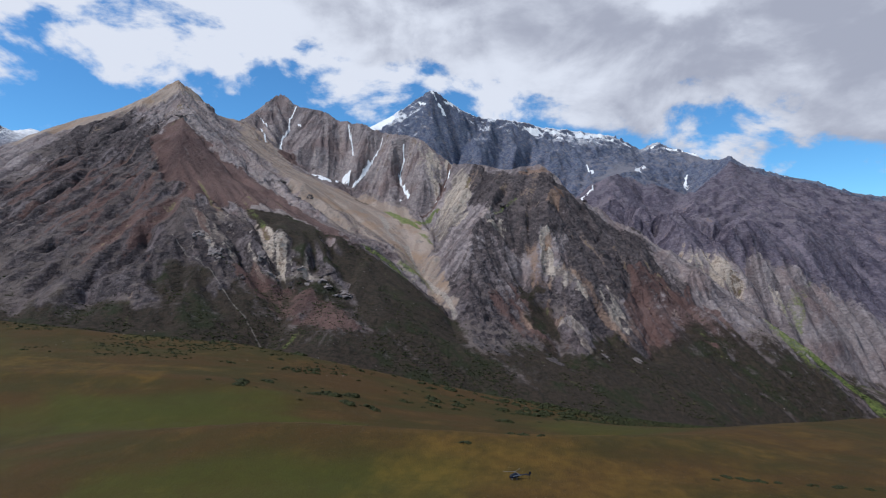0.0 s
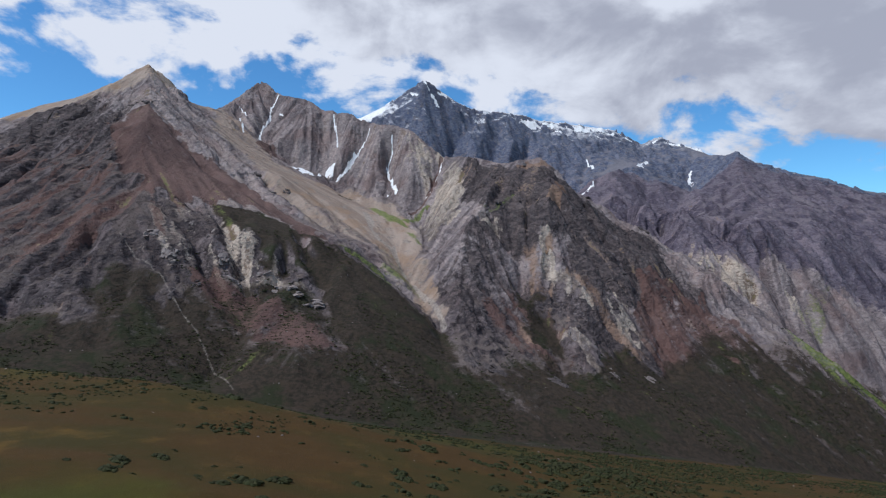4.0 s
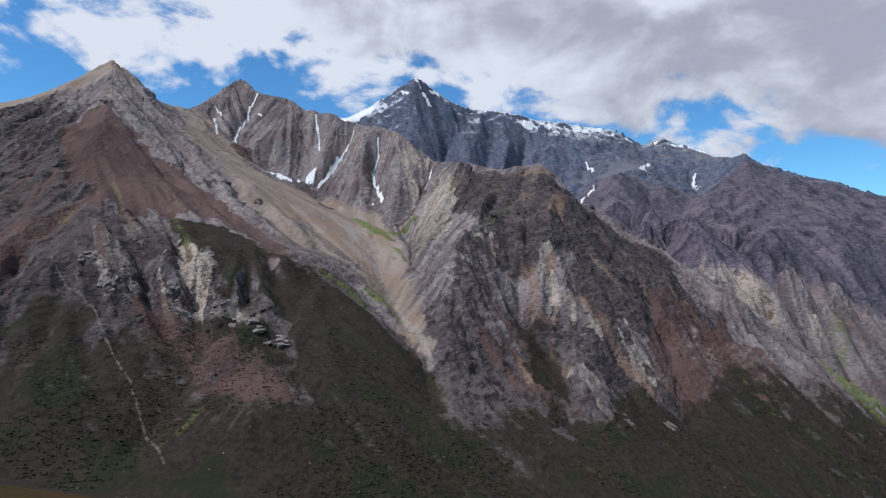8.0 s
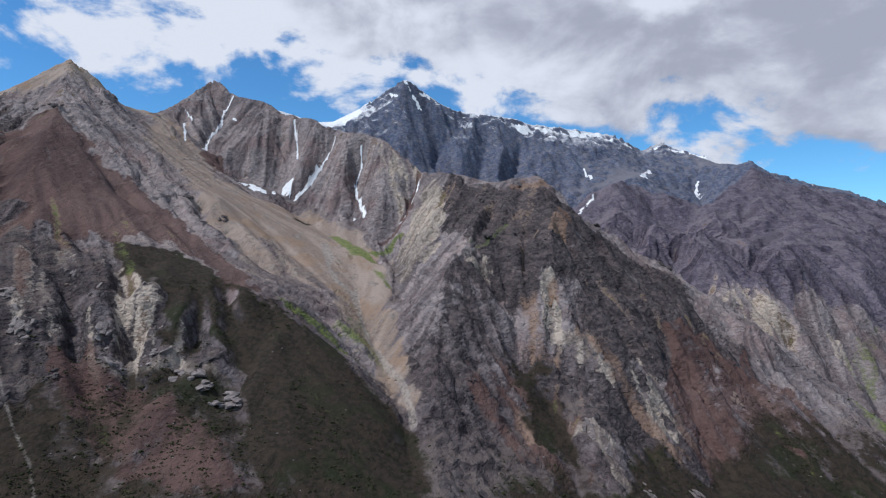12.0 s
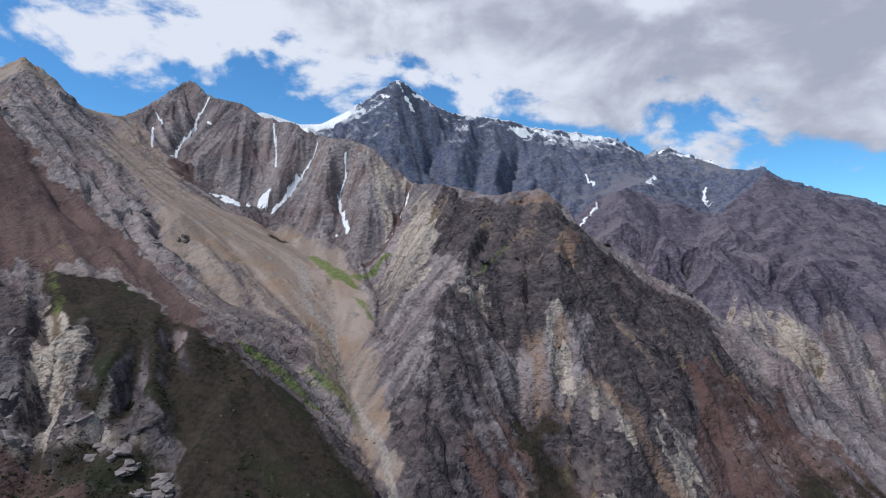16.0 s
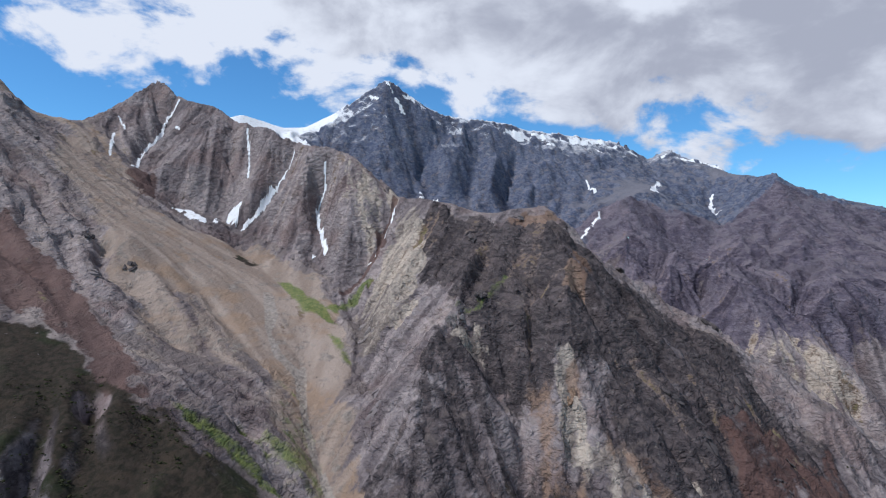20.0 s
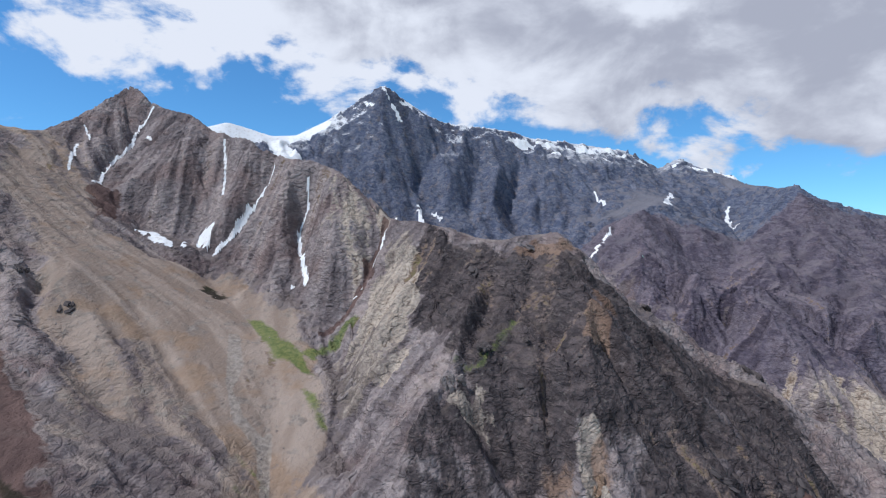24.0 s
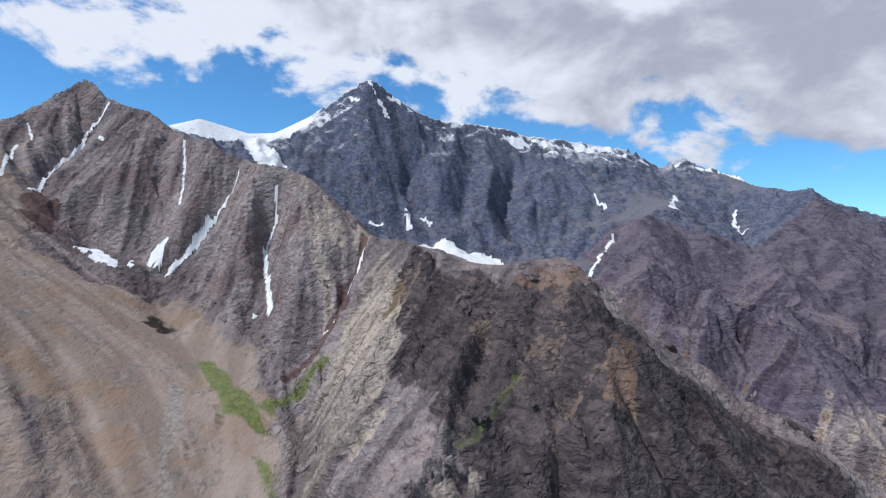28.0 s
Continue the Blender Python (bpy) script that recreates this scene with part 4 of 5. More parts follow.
    height += rock * (2.2 * bed * smooth(-0.2, 0.4, fractal(x, y, 150, 2, 81)) + broken + 2.6 * crag * fractal(wx, wy, 40, 5, 5, True, 0.55) + (3.0 * crag + 9.0 * k["slate"] + 3.0 * k["wall"]) * fractal(wx + 300, wy, 95, 3, 97, True) + 1.3 * fractal(x, y, 6.5, 2, 9, True))
    height += (1 - rock) * (0.7 * fractal(x, y, 30, 4, 15) + 0.9 * k["meadow"] * fractal(x, y, 120, 3, 19))
    return k, height


def height_at(x, y):
    return kinds(np.atleast_1d(np.asarray(x, float)), np.atleast_1d(np.asarray(y, float)))[1]


# which massif a place belongs to
MASSIFS = [
    ("meadow_and_valley_ground", [0]),
    ("red_scree_mountain", []), ("cirque_mountain", []), ("rock_spur_mountain", []), ("snowy_summit_mountain", []), ("eastern_mountain", []), ("western_mountain", []),
]
CORES = [
    [], [(-1653, 2150), (-953, 2076), (-809, 1791), (-557, 1650), (-268, 1490), (-83, 1320), (-192, 1130), (-590, 1100), (-950, 1000), (-1400, 1000)],
    [(-799, 2250), (-718, 2460), (-337, 2165), (-106, 2010), (14, 1920), (-150, 1780), (-450, 1900)],
    [(77, 1850), (207, 1725), (79, 1440), (50, 1120), (316, 1139), (470, 1300), (255, 1419), (430, 1725), (713, 1560), (892, 1270)],
    [(-800, 2850), (-468, 3050), (-63, 3208), (480, 3350), (856, 3410), (150, 2750)],
    [(1181, 3480), (1425, 2990), (1000, 2500), (700, 2500), (923, 2008), (1480, 2400), (1865, 2900), (3200, 2900), (1700, 2000)],
    [(-3600, 3300), (-2500, 3300), (-1500, 3200)],
]


def massif(x, y):
    dist = []
    for core in CORES:
        d = np.full(x.shape, 1e9)
        for a, b in zip(core[:-1], core[1:]):
            ex, ey = b[0] - a[0], b[1] - a[1]
            f = np.clip(((x - a[0]) * ex + (y - a[1]) * ey) / (ex * ex + ey * ey), 0, 1)
            d = np.minimum(d, np.hypot(x - a[0] - f * ex, y - a[1] - f * ey))
        dist.append(d)
    dist[0] = np.where((y < np.interp(x, VALLEY_X, VALLEY_Y) + 25) | (y < 870) | (y > 4000), -1, 900)
    return np.argmin(dist, axis=0)


def patch(x_from, x_to, y_from, y_to, step, sink=0.0, hole=None):
    xs, ys = np.arange(x_from, x_to + step / 2, step), np.arange(y_from, y_to + step / 2, step)
    x, y = np.meshgrid(xs, ys)
    k, z = kinds(x, y)
    steep = np.hypot(*np.gradient(z, step))
    k["steep"] = blur(steep, 1)
    nx = len(xs)
    j, i = np.meshgrid(np.arange(len(ys) - 1), np.arange(nx - 1), indexing="ij")
    first = (j * nx + i).ravel()
    quads = np.stack([first, first + 1, first + 1 + nx, first + nx], 1)
    cx, cy = x.ravel()[first] + step / 2, y.ravel()[first] + step / 2
    if hole:
        keep = ~((cx > hole[0]) & (cx < hole[1]) & (cy > hole[2]) & (cy < hole[3]))
        quads, cx, cy = quads[keep], cx[keep], cy[keep]
    return np.stack([x.ravel(), y.ravel(), z.ravel() - sink], 1), quads, {key: v.ravel() for key, v in k.items()}, massif(cx, cy)


PATCHES = [
    patch(-1150, 1050, 870, 2500, 2.6), patch(-2700, -1148, 870, 2500, 9), patch(1048, 1700, 1500, 2500, 4.5), patch(1048, 2700, 870, 2500, 8, 0.5, (1056, 1690, 1508, 2492)),
    patch(-2700, 2700, 2496, 3720, 6.5), patch(-900, 1000, -60, 872, 4.0),
    patch(-3600, 3600, -1200, 4600, 40, 1.5, (-2690, 2690, 880, 3700)),
]


def sheet(name, verts, faces, shares, mat):
    mesh = bpy.data.meshes.new(name)
    mesh.vertices.add(len(verts))
    mesh.vertices.foreach_set("co", verts.astype(np.float32).ravel())
    size = faces.shape[1]
    mesh.loops.add(faces.size)
    mesh.loops.foreach_set("vertex_index", faces.astype(np.int32).ravel())
    mesh.polygons.add(len(faces))
    mesh.polygons.foreach_set("loop_start", np.arange(0, faces.size, size, dtype=np.int32))
    mesh.polygons.foreach_set("use_smooth", np.ones(len(faces), bool))
    mesh.update(calc_edges=True)
    for key, v in shares.items():
        mesh.attributes.new(key, "FLOAT", "POINT").data.foreach_set("value", v.astype(np.float32))
    mesh.materials.append(mat)
    return new(name, mesh)


LABELS = {
    "meadow_and_valley_ground": ("ground", "dry brown and green mountain pasture falling to a valley", "ground"),
    "red_scree_mountain": ("mountain", "brown rocky mountain with a dark red scree slope", "mountain"),
    "cirque_mountain": ("mountain", "grey fluted rock peak above a tan scree bowl", "mountain"),
    "rock_spur_mountain": ("mountain", "dark craggy rock spur with reddish brown flanks", "mountain"),
    "snowy_summit_mountain": ("mountain", "high rock wall hazed blue-grey with snow on its summit", "mountain"),
    "eastern_mountain": ("mountain", "long grey and buff rock wall with green foot", "mountain"),
    "western_mountain": ("mountain", "far dark mountain ridge with a snow cap", "mountain"),
}


def build_land():
    made = {}
    for index, (name, _) in enumerate(MASSIFS):
        verts, faces, shares, start = [], [], [], 0
        for v, q, k, who in PATCHES:
            q = q[who == index]
            if not len(q):
                continue
            used, back = np.unique(q, return_inverse=True)
            verts.append(v[used])
            faces.append(back.reshape(q.shape) + start)
            shares.append({key: a[used] for key, a in k.items()})
            start += len(used)
        kind, label, category = LABELS[name]
        ob = sheet("ground" if index == 0 else "mountain", np.concatenate(verts), np.concatenate(faces), {key: np.concatenate([s[key] for s in shares]) for key in shares[0]}, LAND)
        made[name] = tagged(ob, label, category, kind="structure" if index == 0 else "")
    return made


build_land()

# ---- small helpers for things ----


def plain(name, colour, rough=0.6, metal=0.0, vary=0.15, scale=3.0):
    mat, m, bsdf = material(name, rough)
    where = m.add("ShaderNodeTexCoord").outputs["Object"]
    grit = m.noise(where, scale, 5, 0.6)
    low = tuple(c * (1 - vary) for c in colour)
    high = tuple(min(1, c * (1 + vary)) for c in colour)
    m.plug(bsdf.inputs["Base Color"], m.mix(m.ramp(grit, 0.3, 0.7), low, high))
    bsdf.inputs["Metallic"].default_value = metal
    return mat


def snow_material():
    mat, m, bsdf = material("old_snow", 0.75)
    where = m.add("ShaderNodeTexCoord").outputs["Object"]
    dirt = m.noise(where, 0.07, 6, 0.65)
    ripple = m.noise(where, 0.35, 5, 0.6)
    col = m.mix(m.ramp(dirt, 0.5, 0.72), (0.80, 0.82, 0.85), (0.58, 0.56, 0.55))
    col = m.mix(m.math("MULTIPLY", m.ramp(ripple, 0.6, 0.75), 0.35), col, (0.50, 0.48, 0.47))
    m.plug(bsdf.inputs["Base Color"], col)
    relief(m, bsdf, m.math("ADD", ripple, m.math("MULTIPLY", dirt, 2.0)), 0.7, 0.8)
    return mat


def stone_material(name, low, high):
    mat, m, bsdf = material(name, 0.92)
    where = m.add("ShaderNodeTexCoord").outputs["Object"]
    beds = m.noise(m.stretch(where, (0.25, 0.12, 0.5), (0, 35, 15)), 1.0, 6, 0.65, 0.8)
    grit = m.noise(where, 0.6, 6, 0.65)
    each = m.add("ShaderNodeObjectInfo").outputs["Random"]
    col = m.mix(m.ramp(beds, 0.36, 0.62), low, high)
    col = m.mix(m.math("MULTIPLY", m.ramp(grit, 0.45, 0.32), 0.6), col, tuple(c * 0.4 for c in low))
    col = m.mix(m.math("MULTIPLY", each, 0.35), col, tuple(0.75 * c for c in high))
    m.plug(bsdf.inputs["Base Color"], col)
    relief(m, bsdf, m.math("ADD", m.math("MULTIPLY", beds, 1.5), grit), 1.0, 0.9)
    return mat


def bush_material():
    mat, m, bsdf = material("juniper", 0.85)
    where = m.add("ShaderNodeTexCoord").outputs["Object"]
    leaf = m.noise(where, 2.2, 4, 0.6)
    wide = m.noise(where, 0.05, 3, 0.5)
    isle = m.add("ShaderNodeNewGeometry").outputs["Random Per Island"]
    col = m.mix(m.ramp(leaf, 0.3, 0.7), (0.012, 0.017, 0.007), (0.034, 0.042, 0.014))
    col = m.mix(m.math("MULTIPLY", isle, 0.5), col, (0.038, 0.036, 0.016))
    col = m.mix(m.math("MULTIPLY", m.ramp(wide, 0.5, 0.7), 0.4), col, (0.04, 0.052, 0.014))
    m.plug(bsdf.inputs["Base Color"], col)
    relief(m, bsdf, leaf, 0.8, 0.3)
    return mat


SNOW, JUNIPER = snow_material(), bush_material()
PALE_STONE = stone_material("pale_stone", (0.14, 0.120, 0.118), (0.29, 0.255, 0.245))
DARK_STONE = stone_material("dark_stone", (0.055, 0.048, 0.050), (0.125, 0.108, 0.108))
ORANGE_STONE = stone_material("orange_stone", (0.16, 0.10, 0.07), (0.34, 0.24, 0.17))


def finish(name, bm, mat, parent=None, label=""):
    mesh = bpy.data.meshes.new(name)
    bm.normal_update()
    bm.to_mesh(mesh)
    bm.free()
    mesh.materials.append(mat)
    ob = new(name, mesh)
    if parent:
        ob.parent = parent
    if label:
        ob["label"] = label
    return ob


part = finish


# ---- snow: drifts, couloirs and firn fields lying on the rock ----
BLOCKS = [(-1150.0, 1050.0, 870.0, 2500.0, 2.6), (-2700.0, 2700.0, 2496.0, 3720.0, 6.5)]


def snow(name, label, wide, *points, torn=1.0):
    p = np.array(points, float)
    block = BLOCKS[0] if p[:, 1].mean() < 2498 else BLOCKS[1]
    x0, x1, y0, y1, step = block
    pad = wide * 2 + 12
    xs = np.arange(x0, x1 + step / 2, step)
    ys = np.arange(y0, y1 + step / 2, step)
    xs = xs[(xs > p[:, 0].min() - pad) & (xs < p[:, 0].max() + pad)]
    ys = ys[(ys > p[:, 1].min() - pad) & (ys < p[:, 1].max() + pad)]
    x, y = np.meshgrid(xs, ys)
    z = kinds(x, y)[1]
    ragged = (min(wide * 0.8, 14) + 2.0) * torn
    share = near(x + ragged * fractal(x, y, 26, 3, 31), y + ragged * fractal(x, y, 26, 3, 33), points, wide, 0.45)
    share = share * (1 - torn + torn * smooth(-0.6, -0.2, fractal(x, y, 30, 4, 35)))
    nx = len(xs)
    j, i = np.meshgrid(np.arange(len(ys) - 1), np.arange(nx - 1), indexing="ij")
    first = (j * nx + i).ravel()
    quads = np.stack([first, first + 1, first + 1 + nx, first + nx], 1)
    deep = share.ravel()
    quads = quads[(deep[quads] > 0.25).all(1)]
    if len(quads) < 2:
        return None
    who = np.arange(x.size)
    for _ in range(400):
        least = who[quads].min(1)
        old = who.copy()
        np.minimum.at(who, quads.ravel(), np.repeat(least, 4))
        if (old == who).all():
            break
    v = np.stack([x.ravel(), y.ravel(), z.ravel() + 0.15 + 1.5 * deep], 1)
    group = who[quads[:, 0]]
    for one in np.unique(group):
        mine = quads[group == one]
        if len(mine) > 5:
            used, back = np.unique(mine, return_inverse=True)
            tagged(sheet(name, v[used], back.reshape(mine.shape), {}, SNOW), label, "snow", "snow patches")


COULOIR = "narrow strip of old snow in a rock couloir"
for row in (
    (3.3, (-611, 2402), (-631, 2377), (-614, 2299), (-620, 2220), (-588, 2080)),
    (2.5, (-724, 2291), (-680, 2235)),
    (3.2, (-700, 2220), (-642, 2090)),
    (2.7, (-358, 2187), (-343, 2154), (-326, 2083)),
    (2.9, (-217, 2073), (-232, 2060), (-263, 2049)),
    (4, (-263, 2049), (-288, 2022), (-311, 1994)),
    (2.6, (-137, 2022), (-136, 2009), (-151, 1992)),
    (3.6, (-151, 1992), (-132, 1933), (-111, 1866)),
    (2.7, (22, 1894), (17, 1866), (5, 1838)),
    (2.2, (-10, 1792), (-24, 1798)),
    (1.8, (-418, 2097), (-442, 2079)),
    (7.2, (703, 2705), (645, 2634), (589, 2560)),
    (3.6, (-157, 3173), (-117, 3060)),
    (2.9, (-131, 3033), (-146, 2979)),
):
    snow("snow_couloir", COULOIR, 1.2 * row[0], *row[1:], torn=0.55)
for row in (
    (10, (-451, 1995), (-427, 1991), (-390, 1972)),
    (7, (-361, 1984), (-349, 2023), (-335, 2025), (-334, 1998)),
    (6, (-151, 1862), (-139, 1879)),
    (3, (-73, 1784), (-66, 1785)),
    (12, (1108, 3162), (958, 2863), (995, 2838)),
    (12, (1306, 3097), (1247, 2965), (1311, 2963)),
    (10, (83, 2905), (98, 2827)),
    (8, (130, 2896), (160, 2876)),
    (7, (-31, 2819), (5, 2817)),
    (6, (-133, 2864), (-100, 2854)),
    (5, (579, 3057), (618, 3048)),
    (5, (657, 3003), (675, 2959)),
    (7, (771, 3106), (776, 2994)),
    (4, (929, 2840), (965, 2835)),
    (4, (-574, 2286), (-562, 2278)),
):
    snow("snow_patch", "patch of dirty old snow on scree and rock", row[0], *row[1:])
for row in (
    (11, (-66, 3195), (-30, 3165), (5, 3140)), (9, (10, 3200), (60, 3215)), (9, (-140, 3190), (-95, 3140)),
    (13, (470, 3310), (560, 3325)), (14, (600, 3340), (700, 3345)), (15, (740, 3360), (850, 3370)), (14, (870, 3385), (960, 3380), (1000, 3395)), (11, (1040, 3410), (1110, 3430)), (9, (650, 3300), (700, 3270)), (9, (880, 3330), (930, 3290)),
    (15, (1340, 3465), (1415, 3425), (1480, 3340)), (10, (1265, 3480), (1295, 3480)), (12, (1620, 2865), (1710, 2875)), (60, (-2470, 3420), (-2440, 3520)),
):
    snow("snow_patch", "bright ragged snow field below a high rock crest", row[0], *row[1:])


snow("snow_patch", "smooth white snow saddle between rock peaks", 48, (-640, 2935), (-560, 2950), (-468, 3015), (-387, 3080), (-310, 3135), torn=0.15)
snow("snow_patch", "smooth white snow saddle between rock peaks", 42, (-440, 2975), (-395, 2930), (-350, 2900), torn=0.3)


snow("snow_patch", "white firn field in a hidden basin below cliffs", 58, (180, 2742), (255, 2728), (325, 2735), torn=0.3)


# ---- rock outcrops: leaning slabs that stand out of the slopes ----
def slab_mesh(rng, long, wide, tall):
    bm = bmesh.new()
    for _ in range(14):
        v = Vector((rng.gauss(0, 1), rng.gauss(0, 1), rng.gauss(0, 1))).normalized()
        v = Vector([math.copysign(abs(c) ** 0.7, c) for c in v])
        bm.verts.new((v.x * long / 2, v.y * wide / 2, v.z * tall / 2))
    made = bmesh.ops.convex_hull(bm, input=bm.verts)
    bmesh.ops.delete(bm, geom=[g for g in made["geom_interior"] if isinstance(g, bmesh.types.BMVert)], context="VERTS")
    bmesh.ops.subdivide_edges(bm, edges=bm.edges[:], cuts=1, use_grid_fill=True)
    for v in bm.verts:
        q = Vector((v.co.x / long, v.co.y / wide, v.co.z / tall)) * 7.0
        v.co += v.co.normalized() * (noise.noise(q + Vector((long, wide, tall))) * 0.05 * min(long, wide, tall) * 2)
    return bm


def slope_frame(x, y):
    """Axes at a place of the slope: downhill, across, outwards."""
    ex = float((height_at(x + 9, y) - height_at(x - 9, y))[0]) / 18
    ey = float((height_at(x, y + 9) - height_at(x, y - 9))[0]) / 18
    normal = Vector((-ex, -ey, 1)).normalized()
    flat = Vector((-ex, -ey, 0))
    down = (flat - normal * flat.dot(normal)).normalized()
    return Matrix((down, normal.cross(down), normal)).transposed().to_4x4()


def outcrop(label, mat, x, y, size, lean, turn, count, seed, tall=0.7):
    rng = random.Random(seed)
    z = float(height_at(x, y)[0])
    base = tagged(new("rock_outcrop"), label, "rock", "rock outcrops")
    base.matrix_basis = pose(x, y, z)
    axes = slope_frame(x, y)
    size *= 1.25
    for i in range(count + 2):
        long, wide = size * rng.uniform(0.5, 0.9), size * rng.uniform(0.25, 0.5)
        high = size * tall * rng.uniform(0.22, 0.42)
        along, side = rng.uniform(-0.5, 0.5) * size, rng.uniform(-0.4, 0.4) * size
        ob = finish("slab", slab_mesh(rng, long, wide, high), mat, base)
        ob.matrix_basis = axes @ pose(along, side, -high * 0.12, rng.uniform(-14, 14), lean + rng.uniform(-10, 10), turn + rng.uniform(-20, 20))


PALE_LABEL, DARK_LABEL, ORANGE_LABEL = "pale grey limestone crag of leaning cracked slabs", "dark grey rock crag standing out of the slope", "rusty orange rock pinnacle on a dark slope"
FRONT_CRAGS = [
    (PALE_LABEL, PALE_STONE, -200, 1128, 30, -22, -20, 9, 0.55), (PALE_LABEL, PALE_STONE, -232, 1148, 26, -22, -20, 7, 0.5), (PALE_LABEL, PALE_STONE, -268, 1170, 28, -25, -25, 8, 0.5), (PALE_LABEL, PALE_STONE, -305, 1180, 22, -20, -15, 6, 0.5),
    (PALE_LABEL, PALE_STONE, -345, 1164, 24, -18, -30, 7, 0.7), (PALE_LABEL, PALE_STONE, -372, 1182, 20, -18, -30, 5, 0.7), (PALE_LABEL, PALE_STONE, -460, 1156, 26, -15, -20, 7, 0.7), (PALE_LABEL, PALE_STONE, -505, 1190, 24, -15, -20, 6, 0.7),
]
SPUR_CRAGS = [
    (PALE_LABEL, PALE_STONE, -20, 1652, 26, 15, 10, 9, 0.9), (PALE_LABEL, PALE_STONE, -12, 1618, 22, 15, 10, 7, 0.9), (PALE_LABEL, PALE_STONE, -34, 1690, 16, 15, 10, 5, 0.8),
    (ORANGE_LABEL, ORANGE_STONE, 252, 1405, 15, 4, 0, 5, 1.7), (PALE_LABEL, PALE_STONE, 298, 1338, 18, 6, 0, 6, 1.3), (PALE_LABEL, PALE_STONE, 312, 1320, 13, 6, 0, 4, 1.2),
    (PALE_LABEL, PALE_STONE, 397, 1170, 15, 10, 20, 5, 0.9), (PALE_LABEL, PALE_STONE, 120, 1480, 20, 25, 20, 6, 0.7), (PALE_LABEL, PALE_STONE, 262, 1210, 16, 20, 40, 5, 0.8), (PALE_LABEL, PALE_STONE, 285, 1180, 15, 20, 40, 5, 0.8),
]
OTHER_CRAGS = [
    (DARK_LABEL, DARK_STONE, 76, 1085, 26, 8, 0, 7, 0.8), (DARK_LABEL, DARK_STONE, 110, 1075, 22, 8, 10, 6, 0.8), (DARK_LABEL, DARK_STONE, -812, 1788, 22, -10, -20, 6, 0.9), (DARK_LABEL, DARK_STONE, -850, 1795, 20, -10, -20, 5, 0.8),
    (DARK_LABEL, DARK_STONE, 160, 1522, 17, 12, 30, 5, 1.0), (DARK_LABEL, DARK_STONE, -470, 1690, 18, -12, -20, 5, 0.8), (DARK_LABEL, DARK_STONE, -380, 1640, 16, -12, -20, 5, 0.8), (DARK_LABEL, DARK_STONE, 215, 1090, 22, 8, 15, 6, 0.8),
    (PALE_LABEL, PALE_STONE, 320, 1140, 18, 12, 20, 5, 0.9), (DARK_LABEL, DARK_STONE, 560, 1665, 22, 10, 0, 6, 0.9), (DARK_LABEL, DARK_STONE, 430, 1715, 20, 10, 0, 5, 0.9),
]
for i, (label, mat, x, y, size, lean, turn, count, tall) in enumerate(FRONT_CRAGS + SPUR_CRAGS + OTHER_CRAGS):
    outcrop(label, mat, x, y, size, lean, turn, count, 500 + i, tall)


# crags all along the rock ribs, with shared slabs
BROWN_STONE = stone_material("brown_stone", (0.105, 0.075, 0.066), (0.22, 0.165, 0.145))
GREY_STONE = stone_material("grey_stone", (0.160, 0.138, 0.142), (0.26, 0.226, 0.224))


def slab_stock(mat, seed):
    stock = []
    r = random.Random(seed)
    for _ in range(7):
        mesh = bpy.data.meshes.new("slab")
        bm = slab_mesh(r, 1.0, r.uniform(0.4, 0.7), r.uniform(0.3, 0.55))
        bm.to_mesh(mesh)
        bm.free()
        mesh.materials.append(mat)
        stock.append(mesh)
    return stock


